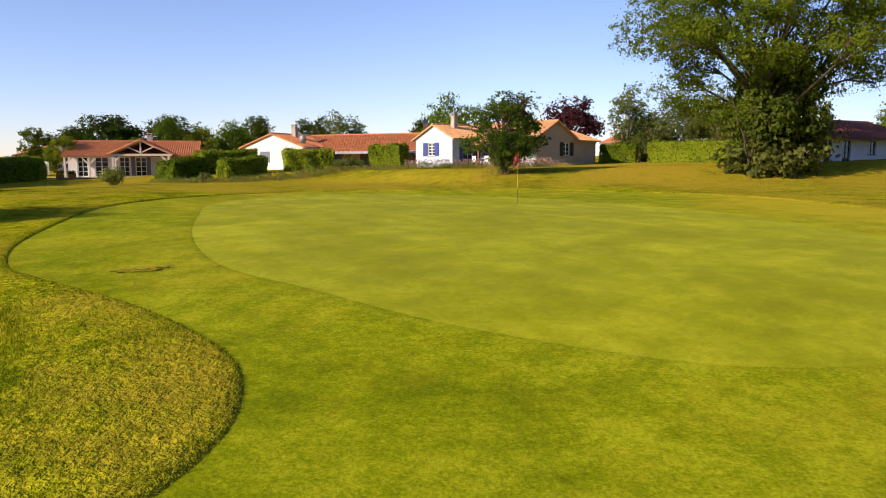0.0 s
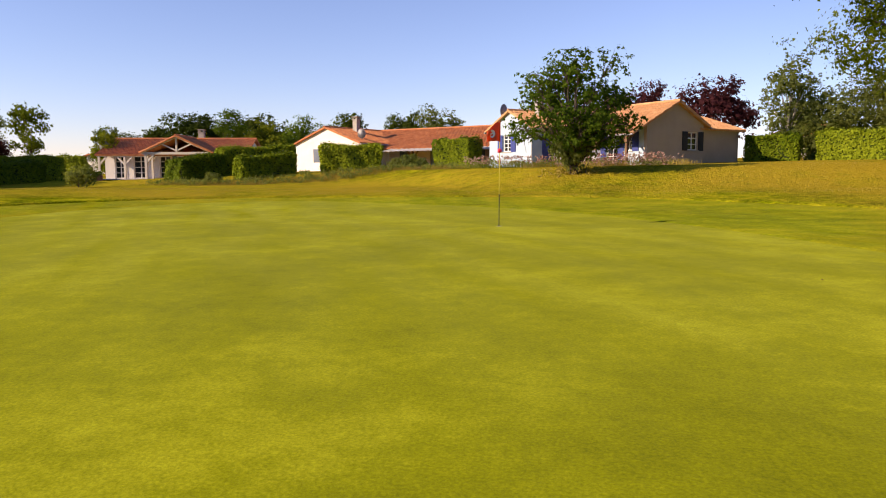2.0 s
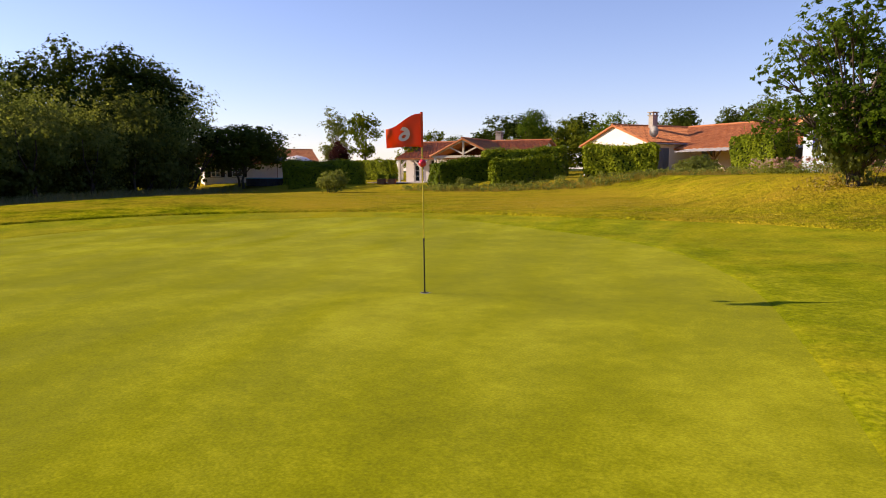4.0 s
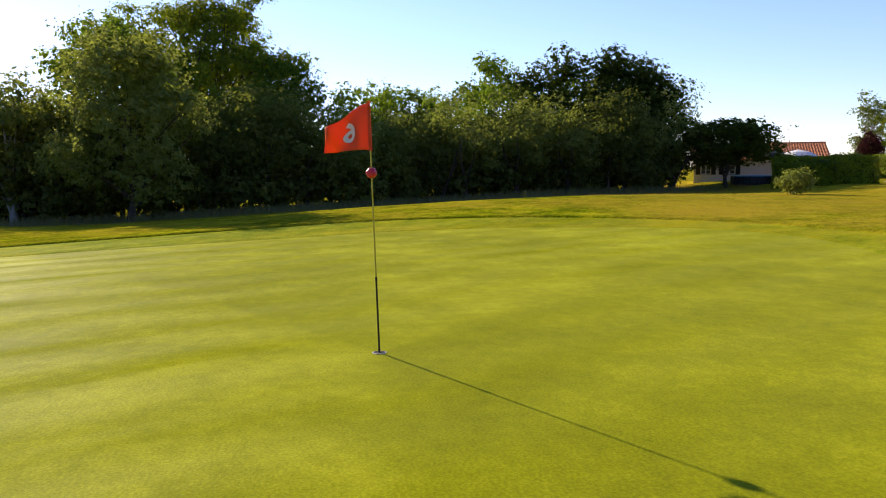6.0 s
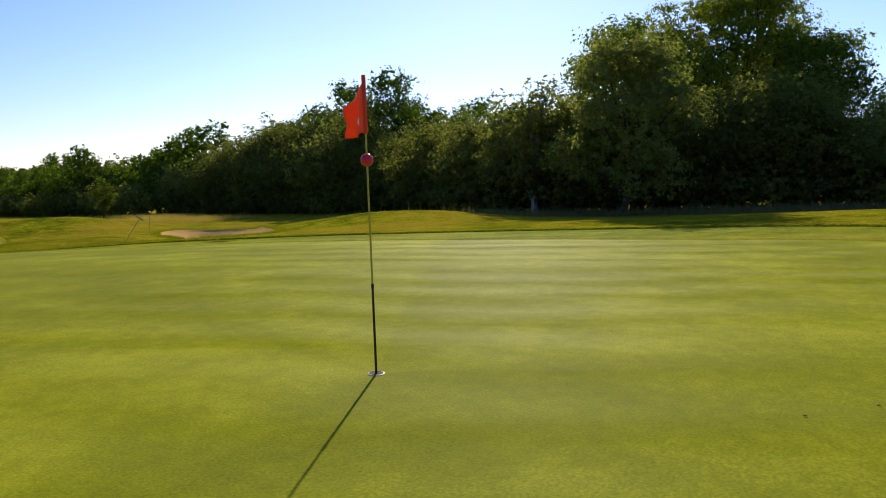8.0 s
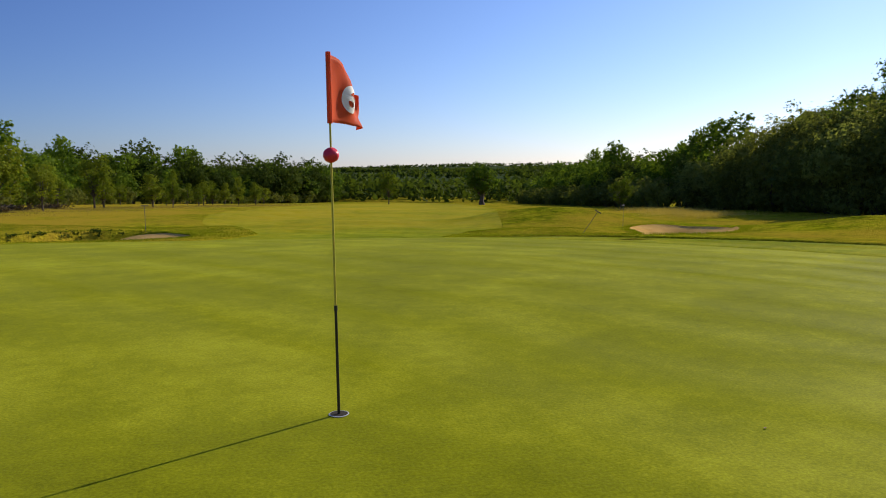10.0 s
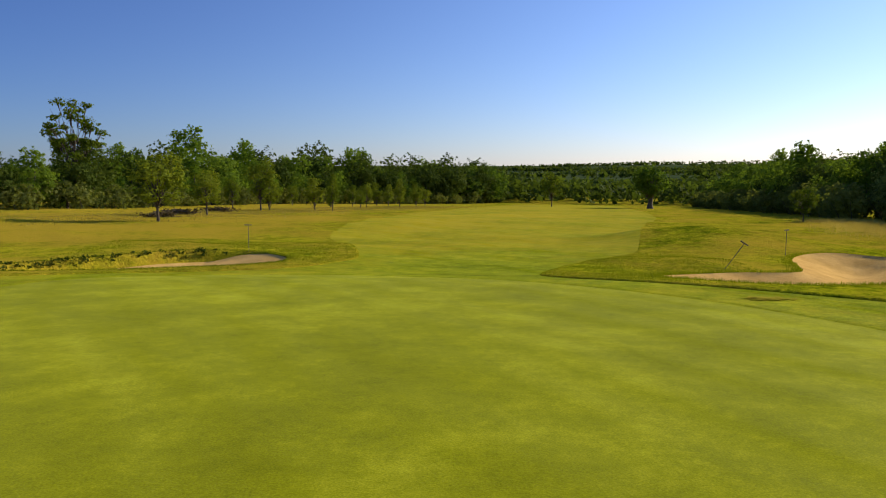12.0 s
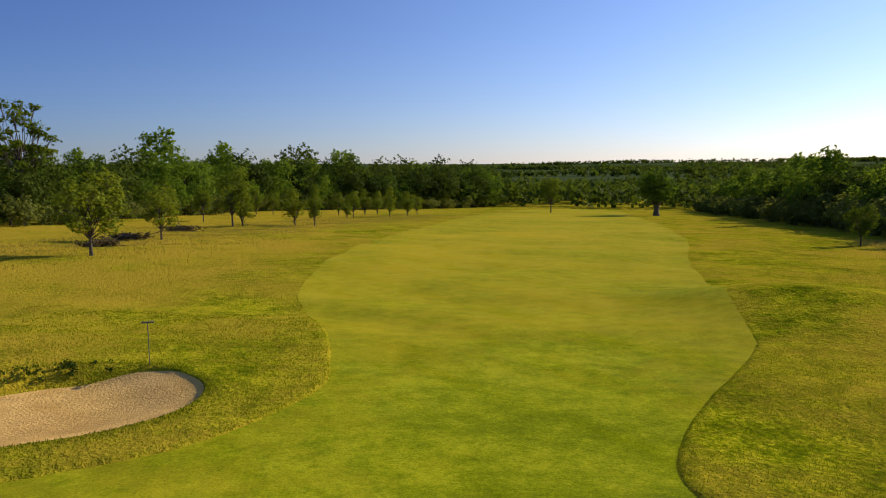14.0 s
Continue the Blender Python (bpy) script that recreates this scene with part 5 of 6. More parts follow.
# porch gable
gx0, gx1, gy = 4.7, 10.4, -3.3
gm = (gx0 + gx1) / 2
C.slope((gx0 - 0.35, 3.0, 2.30), (gx0 - 0.35, gy - 0.3, 2.30), (gm, gy - 0.3, 3.80), (gm, 3.0, 3.80), M_TILE)
C.slope((gx1 + 0.35, gy - 0.3, 2.30), (gx1 + 0.35, 3.0, 2.30), (gm, 3.0, 3.80), (gm, gy - 0.3, 3.80), M_TILE)
C.ridge((gm, gy - 0.3, 3.88), (gm, 3.0, 3.88), M_TILE)
part("tie_beam", beam((gx0 - 0.2, gy, 2.28), (gx1 + 0.2, gy, 2.28), 0.18, 0.22), M_TIMBER, C.ob)
part("king_post", beam((gm, gy, 2.38), (gm, gy, 3.72), 0.16, 0.16), M_TIMBER, C.ob)
for s in (-1, 1):
    part("rafter", beam((gm + s * 3.1, gy, 2.34), (gm, gy, 3.72), 0.17, 0.16), M_TIMBER, C.ob)
    part("strut", beam((gm + s * 0.1, gy, 2.55), (gm + s * 1.25, gy, 3.08), 0.12, 0.12), M_TIMBER, C.ob)
    part("wall_plate", beam((gm + s * 2.7, gy, 2.2), (gm + s * 2.7, 0, 2.2), 0.15, 0.18), M_TIMBER, C.ob)
C.post(gx0 + 0.15, gy, 2.2, M_TIMBER, ((1, 0), (0, 1)), 0.2)
C.post(gx1 - 0.15, gy, 2.2, M_TIMBER, ((-1, 0), (0, 1)), 0.2)
C.post(gx0 + 0.15, gy + 1.7, 2.2, M_TIMBER, ((0, 1),), 0.18)
C.post(2.2, -1.1, 2.1, M_TIMBER, ((1, 0), (-1, 0)), 0.18)
C.post(-0.1, -1.1, 2.1, M_TIMBER, ((1, 0),), 0.18)
part("porch_beam", beam((-0.3, -1.1, 2.14), (gx0 + 0.1, -1.1, 2.14), 0.15, 0.18), M_TIMBER, C.ob)
C.chimney(7.6, 5.0, 3.3, 4.55, M_STONE, 0.55)
tagged(part("terrace_paving", box(-1.5, 12.5, -4.6, -0.03, -0.06, 0.02, 0.01), M_PAVING, None), "pale paved terrace in front of the porch", "terrace", "", "structure").matrix_world = C.ob.matrix_world
p = C.ob.matrix_world @ Vector((-0.6, 1.5, 3.1))
sat_dish(p.x, p.y, p.z, 20, 0.4)

# dark-roofed house beyond the old oak
D = House("dark_roofed_house", 27.7, 26.1, 1.55, 30, "low house with a dark red tiled roof, in shade")
fD = D.wall((0, 0), (14, 0), 2.6, M_WHITE, [(1.6, 2.6, 0.05, 2.1), (4.2, 5.4, 0.05, 2.1), (8.0, 9.2, 0.9, 2.1)])
D.opening(fD, 1.6, 2.6, 0.05, 2.1, None, door=True, rows=4, frame=M_GREY)
D.opening(fD, 4.2, 5.4, 0.05, 2.1, None, door=True, rows=4, frame=M_GREY)
D.opening(fD, 8.0, 9.2, 0.9, 2.1, None, rows=3, frame=M_GREY)
D.wall((14, 0.25), (14, 7.25), 2.6, M_WHITE, (), (3.5, 3.9))
D.wall((14, 7.5), (0, 7.5), 2.6, M_WHITE)
D.wall((0, 7.25), (0, 0.25), 2.6, M_STONE, (), (3.5, 3.9))
D.slope((-0.4, -1.6, 2.2), (14.4, -1.6, 2.2), (14.4, 3.75, 4.0), (-0.4, 3.75, 4.0), M_TILEDARK)
D.slope((14.4, 7.9, 2.55), (-0.4, 7.9, 2.55), (-0.4, 3.75, 4.0), (14.4, 3.75, 4.0), M_TILEDARK)
D.ridge((-0.4, 3.75, 4.05), (14.4, 3.75, 4.05), M_TILEDARK)

# house past the round dark tree
E = House("pool_house", -57.4, 30.9, 0.45, 63, "white house with a red ribbed roof behind garden trees")
fE = E.wall((0, 0), (11, 0), 2.3, M_WHITE, [(0.6, 1.5, 0.8, 2.0), (2.6, 3.6, 0.8, 2.0), (7.5, 9.4, 0.05, 2.1)])
E.opening(fE, 0.6, 1.5, 0.8, 2.0, M_DARK, rows=3, half=0.4)
E.opening(fE, 2.6, 3.6, 0.8, 2.0, M_DARK, rows=3, half=0.4)
E.opening(fE, 7.5, 9.4, 0.05, 2.1, None, door=True, rows=4)
E.wall((11, 0.25), (11, 6.75), 2.3, M_WHITE, (), (3.25, 3.5))
E.wall((11, 7), (0, 7), 2.3, M_WHITE)
E.wall((0, 6.75), (0, 0.25), 2.3, M_WHITE, (), (3.25, 3.5))
E.slope((-0.4, -0.6, 2.15), (11.3, -0.6, 2.15), (11.3, 3.5, 3.6), (-0.4, 3.5, 3.6), M_TILE)
E.slope((11.3, 7.6, 2.15), (-0.4, 7.6, 2.15), (-0.4, 3.5, 3.6), (11.3, 3.5, 3.6), M_TILE)
E.ridge((-0.4, 3.5, 3.65), (11.3, 3.5, 3.65), M_TILE)


def garden_parasol(x, y, mat, label):
    """An open parasol: pole, sagging canopy and ribs."""
    ob = thing("parasol", pose(x, y, hz(x, y)), label, "parasol", "terrace parasols")
    part("pole", rod(bmesh.new(), (0, 0, 0), (0, 0, 2.2), 0.025, 0.025, 8), M_BROWNWOOD, ob)
    part("base", rod(bmesh.new(), (0, 0, -0.02), (0, 0, 0.1), 0.25, 0.22, 16), M_STONE, ob)
    bm = bmesh.new()
    tip = bm.verts.new((0, 0, 2.3))
    rims = []
    for k in range(16):
        a = k * math.pi / 8
        rr = 1.35 if k % 2 == 0 else 1.25
        rims.append((bm.verts.new((0.6 * rr * math.cos(a), 0.6 * rr * math.sin(a), 2.12)), bm.verts.new((rr * math.cos(a), rr * math.sin(a), 1.82)), bm.verts.new((rr * math.cos(a), rr * math.sin(a), 1.68))))
    for k in range(16):
        a, b = rims[k], rims[(k + 1) % 16]
        bm.faces.new((tip, a[0], b[0]))
        bm.faces.new((a[0], a[1], b[1], b[0]))
        bm.faces.new((a[1], a[2], b[2], b[1]))
    part("canopy", bm, mat, ob)
    for k in range(8):
        a = k * math.pi / 4
        part("rib", rod(bmesh.new(), (0, 0, 2.2), (1.3 * math.cos(a), 1.3 * math.sin(a), 1.8), 0.012, 0.01, 5), M_BROWNWOOD, ob)


garden_parasol(-45.6, 33.4, M_DARK, "open dark parasol on the pool terrace")
garden_parasol(-44.4, 34.6, M_CANVAS, "open white canvas parasol on the pool terrace")
pool = thing("garden_pool", pose(-42.6, 30.2, hz(-42.6, 30.2)), "round raised garden pool with blue water", "pool")
bm = bmesh.new()
for k in range(24):
    a, b = k * math.pi / 12, (k + 1) * math.pi / 12
    rod(bm, (1.75 * math.cos(a), 1.75 * math.sin(a), -0.1), (1.75 * math.cos(a), 1.75 * math.sin(a), 0.5), 0.06, 0.06, 6)
    beam_bm(bm, (1.75 * math.cos(a), 1.75 * math.sin(a), 0.2), (1.75 * math.cos(b), 1.75 * math.sin(b), 0.2), 0.04, 0.6)
part("pool_wall", bm, M_DARK, pool)
bm = bmesh.new()
bmesh.ops.create_circle(bm, cap_ends=True, segments=32, radius=1.74)
bmesh.ops.translate(bm, verts=bm.verts, vec=(0, 0, 0.42))
part("water", bm, M_WATER, pool)
bm = bmesh.new()
for k in range(24):
    a, b = k * math.pi / 12, (k + 1) * math.pi / 12
    beam_bm(bm, (1.76 * math.cos(a), 1.76 * math.sin(a), 0.52), (1.76 * math.cos(b), 1.76 * math.sin(b), 0.52), 0.12, 0.05)
part("pool_rim", bm, M_POOL, pool)

# a roof end far behind the right-hand hedge
F = House("far_cottage", 26.0, 74.0, 2.6, 20, "distant white cottage with a red roof")
F.block(7, 9, 2.5, 1.4, M_WHITE, M_TILE, over=0.4)
G2 = House("garden_outbuilding", -57.0, 60.0, 1.0, 10, "small white outbuilding with a red tiled roof")
G2.block(9, 7, 2.3, 1.2, M_WHITE, M_TILE, over=0.4)


# ---- hedges and garden planting ----
LAB = "clipped laurel hedge, bright green on top, standing in grass"
hedge(-27.2, 31.2, -25.4, 34.2, 2.2, 1.45, LAB, high_b=1.85)
hedge(-25.3, 34.4, -22.4, 37.2, 2.0, 1.85, LAB, high_b=2.05)
hedge(-22.2, 37.4, -20.7, 37.9, 1.5, 2.05, LAB)
hedge(-22.1, 31.3, -19.3, 34.0, 1.7, 1.5, LAB, high_b=1.75)
hedge(-17.4, 35.2, -13.3, 36.9, 1.5, 1.85, LAB)
hedge(-9.6, 41.3, -6.4, 39.6, 1.4, 2.1, LAB)
hedge(13.4, 39.6, 16.6, 38.6, 1.4, 1.7, LAB)
hedge(17.5, 36.6, 26.5, 30.2, 1.6, 1.8, LAB)
hedge(-46.5, 32.5, -41.2, 37.0, 1.6, 1.9, LAB)
hedge(-42.5, 30.2, -39.8, 33.0, 1.5, 1.65, LAB)
hedge(-50.5, 44.5, -45.8, 45.4, 1.0, 1.9, "trimmed ivy-green hedge along a garden wall")
tagged(part("garden_wall", box(-46.8, -40.0, 43.2, 43.5, 0.0, 2.2, 0.02), M_WHITE, None), "low rendered garden wall behind a hedge", "wall", "", "structure")
plants.put("oak", 18.3, 15.9, 1.0, 15, "old broad oak with ivy-clad trunk beside the houses", "garden trees")
plants.put("skirt", 18.5, 15.6, 1.05, 15, "ivy and suckers growing thick round the oak's foot", "garden trees", name="ivy_thicket", category="shrub", tall=1.25)
for x, y, s, k in ((17.2, 14.9, 0.95, 40), (19.6, 14.6, 1.0, 200), (18.6, 14.2, 0.75, 120), (20.8, 15.6, 0.85, 300), (16.4, 15.9, 0.7, 10)):
    plants.put("scrub", x, y, s, k, "suckers and brambles round the old oak's foot", "garden shrubs", name="shrub", category="shrub")
plants.put("garden", 1.6, 16.7, 1.0, 0, "small leaning apple tree with a twiggy crown", "garden trees")
plants.put("shrub", 1.65, 16.65, 0.95, 70, "ivy and shoots clothing the apple tree's trunk", "garden shrubs", name="ivy", category="shrub", tall=1.5)
plants.put("shrub", -25.0, 21.0, 0.9, 0, "rounded grey-green shrub on the mown grass", "garden shrubs", name="shrub", category="shrub")
TREES = [("leafy", -53.6, 58.8, 0.5, 1.0, 0), ("dense", -53.1, 75.3, 1.37, 0.7, 1), ("dense", -50.4, 78.1, 0.70, 1.1, 1), ("wood_b", -36.1, 55.9, 0.62, 1.0, 0),
         ("leafy", -32.7, 56.9, 0.72, 1.0, 0), ("dome", -30.1, 61.8, 0.8, 1.1, 2), ("dense", -32.3, 82.3, 0.87, 1.06, 1), ("dense", -21.6, 75.2, 0.64, 1.3, 1),
         ("silver", -17.7, 72.2, 1.0, 0.9, 3), ("silver", -15.2, 73.5, 0.9, 0.9, 3), ("dense", -5.1, 70.1, 0.52, 1.4, 1), ("dome", -1.4, 58.2, 0.95, 1.3, 2), ("purple", 13.6, 57.0, 1.0, 1.07, 4),
         ("purple", 8.8, 80.1, 0.9, 1.5, 4), ("silver", 17.4, 45.0, 1.0, 0.98, 3), ("wood_c", 20.3, 46.5, 1.0, 0.95, 5), ("wood_d", 23.6, 46.0, 0.95, 1.0, 5), ("wood_c", 27.5, 44.8, 1.0, 1.2, 5), ("scrub", 18.2, 42.0, 1.1, 1.0, 5),
         ("airy", 48.1, 65.3, 0.8, 1.4, 6), ("airy", -58.8, 53.3, 1.0, 1.22, 6), ("dense", -57.7, 71.2, 0.82, 0.8, 1), ("round", -49.66, 30.3, 1.12, 0.72, 2),
         ("silver", -67.1, 55.6, 0.98, 1.1, 3), ("airy", -42.7, 44.6, 0.62, 1.1, 6), ("leafy", -48.6, 53.0, 0.5, 1.0, 0), ("airy", -56.9, 63.5, 0.7, 1.3, 6), ("dense", -44.1, 79.7, 1.16, 0.77, 1),
         ("leafy", -41.5, 60.0, 0.55, 1.0, 0),
         ("purple", -62.0, 52.0, 0.45, 1.4, 4), ("leafy", 45, 42, 0.8, 1, 0), ("dense", 60, 60, 0.93, 1, 1), ("dense", 34, 62, 0.96, 0.9, 1)]
KINDS = ("leafy tree behind the village gardens", "broad dark tree rising behind the red roofs", "dense round-headed dark garden tree", "slender grey-green birch in a garden",
         "purple-leaved plum tree behind the houses", "bushy willow behind the hedge", "thin airy young tree with clumped leaves")
for k, x, y, s, tall, lab in TREES:
    x, y = garden(x, y)
    s *= GARDEN_SCALE
    plants.put(k, x, y, s, g.uniform(0, 360), KINDS[lab], "garden trees", tall=tall)
for x, y, s in ((-11.8, 39.9, 0.75), (-13.0, 40.4, 0.6), (-10.6, 39.0, 0.55), (-19.5, 33.0, 0.5), (-23.2, 29.8, 0.55)):
    plants.put("shrub", *garden(x, y), s, g.uniform(0, 360), "small leafy garden shrub in a border", "garden shrubs", name="shrub", category="shrub")


def border(name, cx, cy, dx, dy, n, tall, mat, label, seed):
    g3 = np.random.default_rng(seed)
    t = g3.uniform(-1, 1, n)
    x, y = garden(cx + dx * t + g3.normal(size=n) * 0.3, cy + dy * t + g3.normal(size=n) * 0.3)
    return grass_stuff(name, x, y, tall, 0.03, mat, label, seed, 0.5)


def clumps(name, cx, cy, dx, dy, n, spread, tall, mat, label, seed, size=0.07):
    """Loose mounds of small leaves along a line of the gardens' plan."""
    g3 = np.random.default_rng(seed)
    t = g3.uniform(-1, 1, n)
    x, y = garden(cx + dx * t + g3.normal(size=n) * spread, cy + dy * t + g3.normal(size=n) * spread)
    r = g3.uniform(0.12, 0.3, n)
    c = np.column_stack([x, y, height(x, y) + g3.uniform(0.05, 1.0, n) * tall * (0.6 + 0.4 * np.sin(x * 2.3) * np.sin(y * 1.9))])
    return tagged(new(name, quads_mesh(name, leaf_quads(g3, c, r, 14, size), mat)), label, "plants", "", "stuff")


border("flower_border", -1.5, 32.4, 4.5, -2.0, 700, 0.42, M_BLADE, "leafy flower border along the cottage terrace", 3)
border("flower_border", 3.5, 29.6, 5.0, 0.3, 900, 0.3, M_STRAW, "dry stalks in the border along the cottage terrace", 4)
clumps("border_foliage", 0.8, 31.0, 6.0, -1.4, 420, 0.4, 0.55, M_WILLOW, "loose grey-green foliage in the cottage border", 61)
clumps("border_foliage", 4.2, 29.8, 3.6, 0.2, 160, 0.35, 0.7, M_FLOWERS, "dusty pink shrub roses before the terrace", 62)
clumps("border_foliage", 1.9, 19.2, 1.1, 0.4, 70, 0.45, 0.35, M_STRAW, "dry weeds left uncut round a tree's foot", 63)
g4 = np.random.default_rng(12)
t = g4.uniform(-1, 1, 420)
bx, by = garden(0.5 + 6.5 * t, 31.2 - 1.6 * t + g4.normal(size=420) * 0.35)
c4 = np.column_stack([bx, by, height(bx, by) + g4.uniform(0.25, 0.7, 420)])
tagged(new("flower_heads", quads_mesh("flower_heads", leaf_quads(g4, c4, np.full(420, 0.1), 5, 0.09), M_FLOWERS)), "pink and cream flower heads in the border", "flowers", "", "stuff")


# ---- rough grass, wood edge, small things on the course ----
def strip(pts, width, n, seed):
    c = catmull(pts, 0.5, closed=False)
    g5 = np.random.default_rng(seed)
    s = np.r_[0, np.cumsum(np.linalg.norm(np.diff(c, axis=0), axis=1))]
    u = g5.uniform(0, s[-1], n)
    return np.interp(u, s, c[:, 0]) + g5.normal(size=n) * width / 2, np.interp(u, s, c[:, 1]) + g5.normal(size=n) * width / 2


x, y = strip([(-44, 26), (-39.5, 12), (-38.5, 2), (-36.5, -8), (-35, -16), (-37, -25), (-42, -36)], 5.0, 30000, 1)
grass_stuff("tall_wood_edge_grass", x, y, 0.45, 0.014, M_TALLGRASS, "tall uncut grass along the wood's edge", 21, 0.8)
x, y = strip([(-37.0, -49.5), (-42.5, -62), (-49, -77), (-52, -87)], 4.0, 20000, 2)
grass_stuff("tall_meadow_grass", x, y, 0.42, 0.016, M_STRAW, "tall seeding meadow grass beside the bunker", 22, 0.7)
x, y = strip([(30, -60), (24, -75), (21, -92), (17, -108), (9, -130), (1, -152), (-8, -175)], 11, 40000, 3)
grass_stuff("dry_rough_grass", x, y, 0.17, 0.03, M_STRAW, "dry straw-coloured rough round the young trees", 23, 0.8)
x, y = strip([garden(*q) for q in ((-27, 29.0), (-22.5, 29.0), (-17, 31.0), (-12, 33.0), (-6, 32.5))], 1.3, 12000, 4)
grass_stuff("border_weeds", x, y, 0.26, 0.012, M_STRAW, "weedy grass border under the hedges", 24, 0.9)
g9 = np.random.default_rng(77)
k = g9.integers(0, len(x), 260)
c9 = np.column_stack([x[k], y[k], height(x[k], y[k]) + g9.uniform(0.1, 0.3, 260)])
tagged(new("border_plants", quads_mesh("border_plants", leaf_quads(g9, c9, g9.uniform(0.12, 0.35, 260), 26, 0.09), M_WILLOW)), "low leafy plants in the weedy border", "plants", "", "stuff")


def fringe(poly, lo, hi, n, off, seed, tall, mat, label):
    """Longer blades just outside a mowing line, where the cut leaves a lip."""
    g6 = np.random.default_rng(seed)
    sel = poly[(poly[:, 0] > lo[0]) & (poly[:, 0] < hi[0]) & (poly[:, 1] > lo[1]) & (poly[:, 1] < hi[1])]
    k = g6.integers(0, len(sel), n)
    p = sel[k] + g6.normal(size=(n, 2)) * off
    ok = ~inside(FAIRWAY, *p.T) & ~inside(BUNKER_E, *p.T) & ~inside(BUNKER_W, *p.T)
    p = p[ok]
    grass_stuff("rough_lip_grass", p[:, 0], p[:, 1], tall, 0.02, mat, label, seed, 0.6)


fringe(FAIRWAY, (-18, -32), (13, 12), 20000, 0.12, 31, 0.035, M_BLADE, "longer grass along the apron's mowing line")
fringe(BUNKER_E, (-30, -40), (20, -10), 9000, 0.22, 32, 0.055, M_BLADE, "ragged grass lip of a bunker")
fringe(BUNKER_W, (-30, -40), (20, -10), 12000, 0.25, 33, 0.09, M_BLADE, "ragged grass lip of a bunker")


sel = BUNKER_E[far_side(*BUNKER_E.T) > 0.6]
g11 = np.random.default_rng(34)
pk = sel[g11.integers(0, len(sel), 150)] + g11.normal(size=(150, 2)) * 0.16
cb = np.column_stack([pk, height(*pk.T) + g11.uniform(-0.15, 0.12, 150)])
tagged(new("bank_weeds", quads_mesh("bank_weeds", leaf_quads(g11, cb, g11.uniform(0.08, 0.2, 150), 20, 0.07), M_DARKLEAF)), "low dark weeds on the bank over a bunker", "plants", "", "stuff")

g10 = np.random.default_rng(91)
edge = np.repeat(GREEN, 12, axis=0) + g10.normal(size=(len(GREEN) * 12, 2)) * 0.16
edge = edge[~inside(GREEN, *edge.T)]
grass_stuff("green_collar_grass", edge[:, 0], edge[:, 1], 0.022, 0.012, M_BLADE, "slightly longer collar grass along the green's edge", 92, 0.6)


def rough_patch(name, x0, x1, y0, y1, n, tall, mat, label, seed):
    g8 = np.random.default_rng(seed)
    x, y = g8.uniform(x0, x1, n), g8.uniform(y0, y1, n)
    tuft = np.sin(x * 2.3 + np.sin(y * 1.7)) * np.sin(y * 2.1 + np.sin(x * 1.3)) + g8.normal(size=n) * 0.6 > -0.2
    ok = tuft & ~inside(FAIRWAY, x, y) & ~inside(BUNKER_E, x, y) & ~inside(BUNKER_W, x, y)
    grass_stuff(name, x[ok], y[ok], tall, 0.016, mat, label, seed, 0.9)


rough_patch("rough_grass", -15, -5, -33, -17.5, 50000, 0.05, M_BLADE, "tufted rough grass beside the apron", 41)
rough_patch("rough_grass", -1, 12, -40, -22, 45000, 0.06, M_BLADE, "tufted rough grass round the bunker", 42)
rough_patch("rough_grass", -30, 14, 10.5, 19, 40000, 0.03, M_STRAW, "dry tufted rough behind the green", 43)


def rake(x, y, tilt, turn, label):
    """A bunker rake stuck upright by its handle's end, head in the air."""
    ob = thing("bunker_rake", Matrix.Translation((x, y, hz(x, y))) @ Matrix.Rotation(radians(turn), 4, 'Z') @ Matrix.Rotation(radians(tilt), 4, 'Y'), label, "rake", "bunker rakes")
    part("handle", rod(bmesh.new(), (0, 0, -0.06), (0, 0, 1.14), 0.011, 0.011, 8), M_RAKE, ob)
    bm = box(-0.16, 0.16, -0.013, 0.013, 1.13, 1.165, 0.005)
    hd = part("head", bm, M_RAKE, ob)
    for i in range(12):
        part("tine", rod(bmesh.new(), (-0.15 + i * 0.0273, 0, 1.16), (-0.15 + i * 0.0273, 0.01, 1.20), 0.006, 0.003, 5), M_RAKE, hd)
    return ob


rake(-19.0, -31.2, 0, 30, "grey bunker rake standing upright at the sand's edge")
rake(-13.6, -24.9, 33, 155, "grey bunker rake leaning out of the sand")
rake(5.1, -30.75, 0, 10, "grey bunker rake standing upright at the sand's edge")

def worn_patch(cx, cy, rx, ry, turn):
    """A scuffed bare patch with a broken outline, lying on the turf."""
    g3 = np.random.default_rng(8)
    vs, fs = [], []
    c, s_ = math.cos(radians(turn)), math.sin(radians(turn))
    for k in range(150):
        a, r = g3.uniform(0, 2 * math.pi), g3.random() ** 0.7
        px, py = rx * r * math.cos(a), ry * r * math.sin(a)
        n = int(g3.integers(5, 8))
        rr = g3.uniform(0.03, 0.11) * (1.2 - r)
        fs.append(tuple(range(len(vs), len(vs) + n)))
        for i in range(n):
            q = rr * g3.uniform(0.6, 1.3)
            vs.append((cx + c * px - s_ * py + q * 1.8 * math.cos(2 * math.pi * i / n), cy + s_ * px + c * py + q * math.sin(2 * math.pi * i / n), 0.006 + 0.0002 * k))
    vs = np.array(vs)
    vs[:, 2] += height(vs[:, 0], vs[:, 1]) + rough_lift(vs[:, 0], vs[:, 1])
    tagged(new("worn_patch", mesh_of("worn_patch", vs, fs, M_SOIL)), "scuffed bare brown patch in the apron grass", "bare patch", "", "stuff")


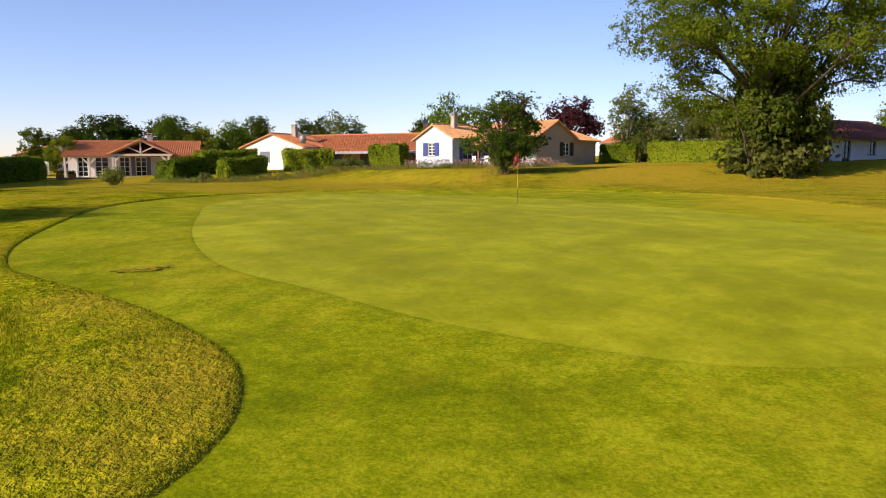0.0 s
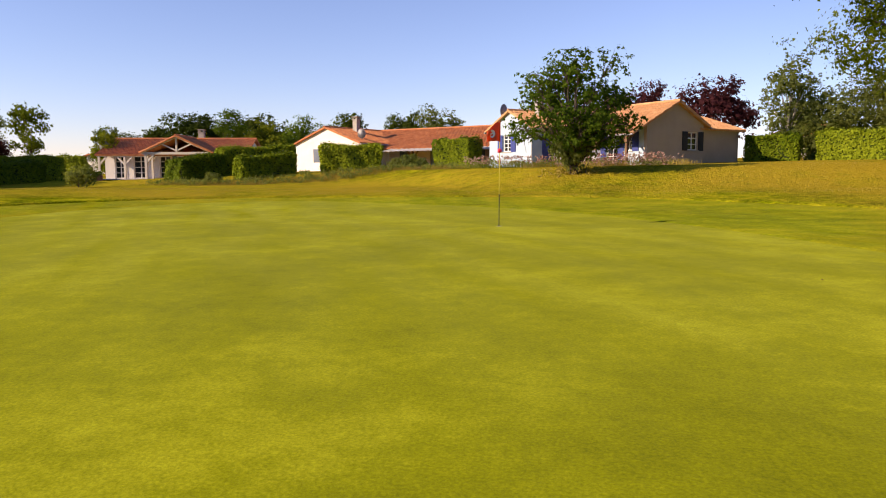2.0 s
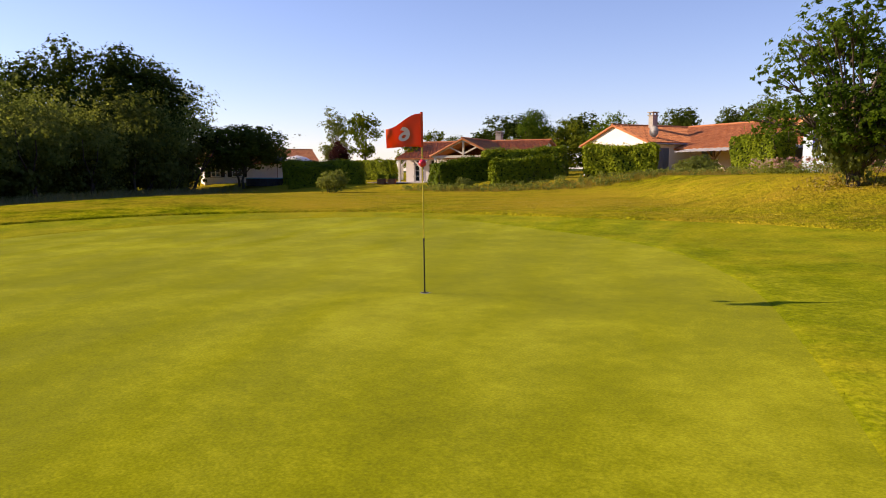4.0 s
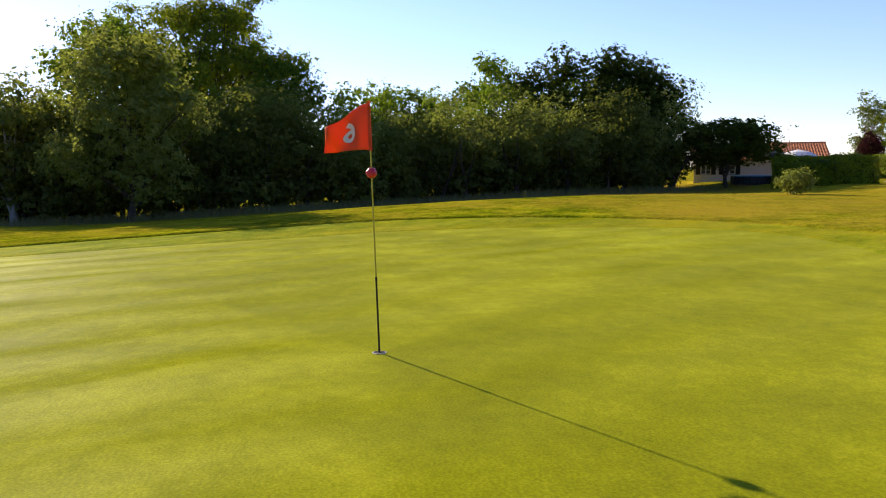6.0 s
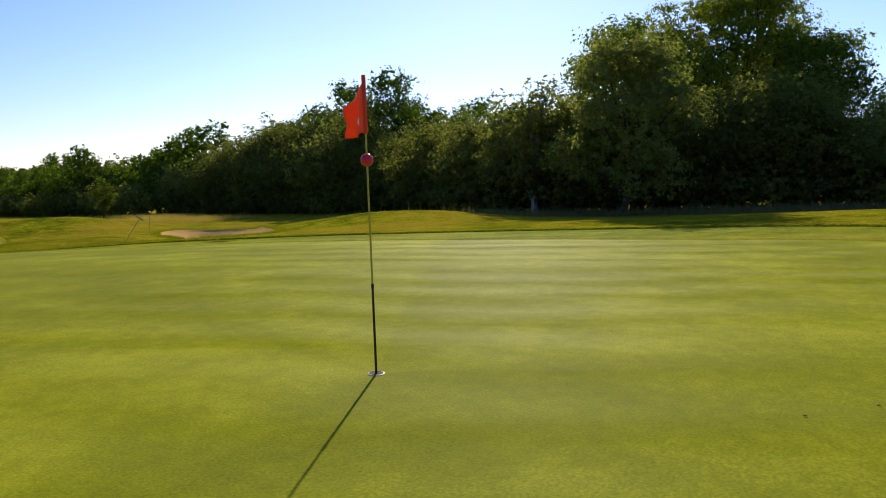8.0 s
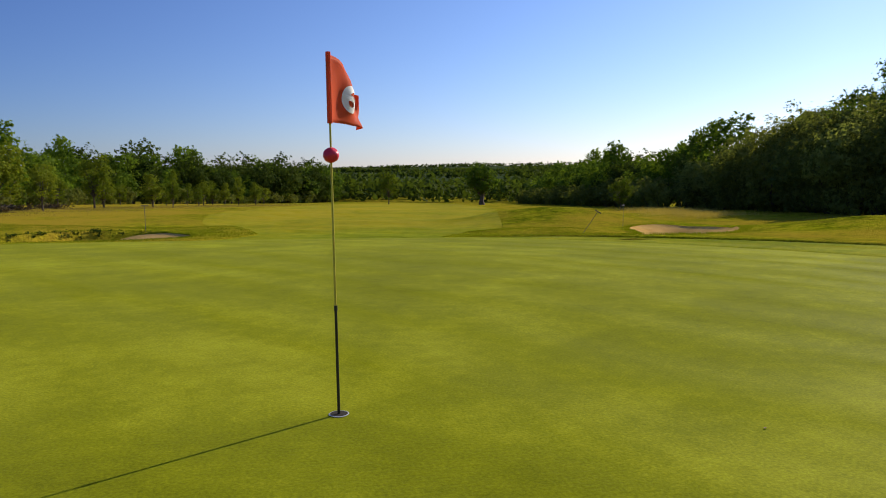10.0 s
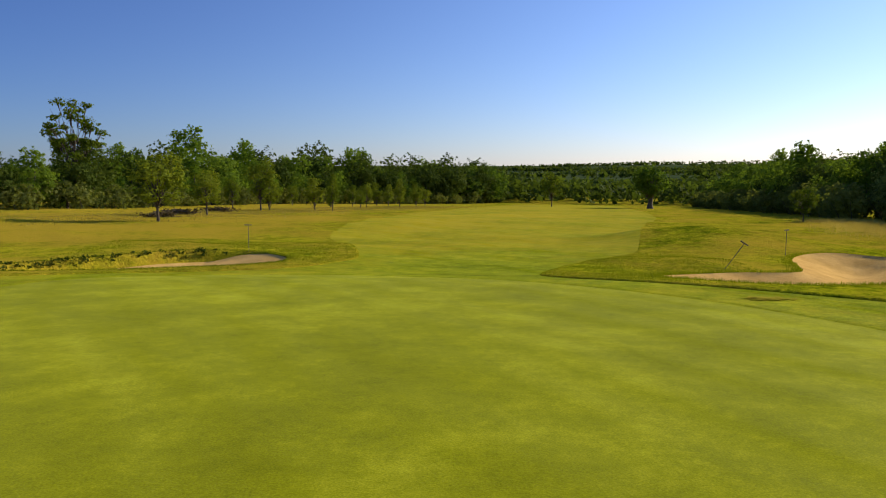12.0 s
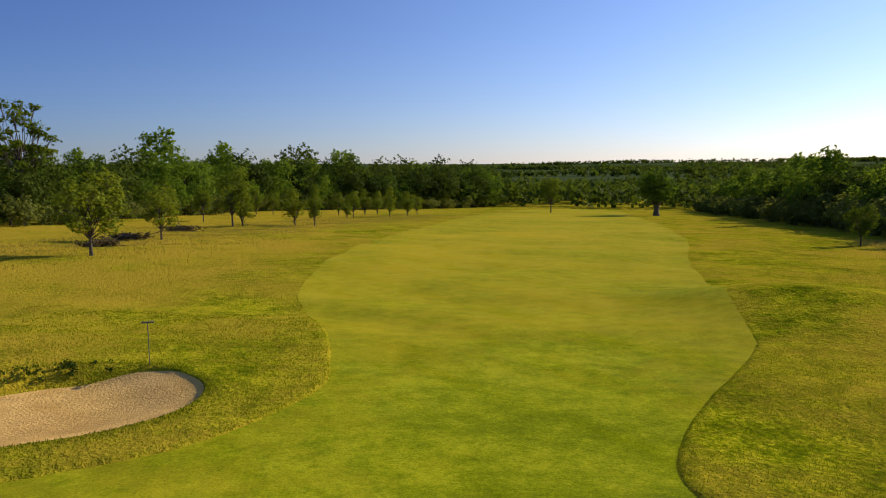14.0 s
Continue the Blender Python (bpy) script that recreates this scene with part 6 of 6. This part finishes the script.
worn_patch(-10.2, -14.5, 0.85, 0.4, 15)
worn_patch(11.6, 4.6, 2.6, 0.5, 110)

sg = thing("tee_sign", pose(22.6, -41.0, hz(22.6, -41), 0, 0, 205), "green course sign with a white panel on two posts", "sign")
for xx in (-0.3, 0.3):
    part("post", rod(bmesh.new(), (xx, 0.03, -0.2), (xx, 0.03, 1.25), 0.03, 0.03, 8), M_DARK, sg)
part("board", box(-0.42, 0.42, -0.02, 0.0, 0.7, 1.3, 0.005), M_SIGN, sg)
part("panel", box(-0.2, 0.3, -0.03, -0.022, 0.85, 1.2), M_FRAME, sg, "plain white sign panel")

for i, (dx, dy) in enumerate(((0.2, -4.9), (1.3, -5.0))):
    p = C.ob.matrix_world @ Vector((dx, dy, 0.0))
    pot = thing("planter_box", pose(p.x, p.y, hz(p.x, p.y), 0, 0, 20 + 9 * i), "terracotta planter box with green plants on the terrace", "planter")
    bm = box(-0.32, 0.32, -0.25, 0.25, 0, 0.45, 0.02)
    part("box", bm, M_TERRACOTTA, pot)
    g7 = np.random.default_rng(i)
    cc = np.column_stack([g7.uniform(-0.25, 0.25, 40), g7.uniform(-0.2, 0.2, 40), g7.uniform(0.45, 0.75, 40)])
    part("plant", quads_mesh("plant", leaf_quads(g7, cc, np.full(40, 0.12), 8, 0.1), M_HEDGE), None, pot)


def garden_chair(x, y, z, turn):
    ob = thing("garden_chair", pose(x, y, z, 0, 0, turn), "white plastic garden chair on the terrace", "chair", "terrace chairs")
    part("seat", box(-0.25, 0.25, -0.24, 0.24, 0.41, 0.45, 0.01), M_FRAME, ob)
    part("backrest", box(-0.25, 0.25, 0.22, 0.26, 0.45, 0.9, 0.01), M_FRAME, ob)
    for sx in (-0.22, 0.22):
        for sy in (-0.2, 0.22):
            part("leg", rod(bmesh.new(), (sx, sy, 0), (sx, sy, 0.42), 0.022, 0.022, 6), M_FRAME, ob)
        part("armrest", beam((sx, -0.2, 0.66), (sx, 0.24, 0.66), 0.05, 0.03), M_FRAME, ob)
    return ob


p = A.ob.matrix_world @ Vector((-1.9, 2.2, 0))
ch = garden_chair(p.x, p.y, hz(p.x, p.y), 20)
for dx, dy, tr in ((-2.4, 3.4, 200), (-2.9, 4.6, 120), (-1.6, 4.9, 300)):
    p = A.ob.matrix_world @ Vector((dx, dy, 0))
    copy_thing(ch, pose(p.x, p.y, hz(p.x, p.y), 0, 0, tr))
p = A.ob.matrix_world @ Vector((-2.2, 3.9, 0))
tb = thing("garden_table", pose(p.x, p.y, hz(p.x, p.y), 0, 0, 30), "white round garden table on the terrace", "table")
bm = bmesh.new()
bmesh.ops.create_cone(bm, cap_ends=True, segments=24, radius1=0.55, radius2=0.55, depth=0.03, matrix=Matrix.Translation((0, 0, 0.72)))
part("tabletop", bm, M_FRAME, tb)
for a in range(4):
    part("leg", rod(bmesh.new(), (0.35 * math.cos(a * 1.57), 0.35 * math.sin(a * 1.57), 0), (0.3 * math.cos(a * 1.57), 0.3 * math.sin(a * 1.57), 0.71), 0.02, 0.02, 6), M_FRAME, tb)


# a few dead leaves blown onto the green
leaf_at = ((-2.3, 0.9, 20), (-1.1, 3.1, 130), (-3.6, 4.4, 10), (-0.65, 2.75, 100), (4.1, -6.8, 5))
for x, y, turn in leaf_at:
    ob = thing("dead_leaf", pose(x, y, hz(x, y) + 0.003, 0, 0, turn) @ Matrix.Scale(0.5, 4), "curled brown dead leaf on the putting green", "leaf", "dead leaves on the green")
    vs = [(-0.03, 0, 0), (-0.01, -0.016, 0.008), (0.012, -0.014, 0.01), (0.035, 0, 0.004), (0.012, 0.015, 0.011), (-0.01, 0.016, 0.009), (0.002, 0, 0.001)]
    part("blade", mesh_of("blade", vs, [(6, 0, 1), (6, 1, 2), (6, 2, 3), (6, 3, 4), (6, 4, 5), (6, 5, 0)], M_BROWNWOOD), None, ob)
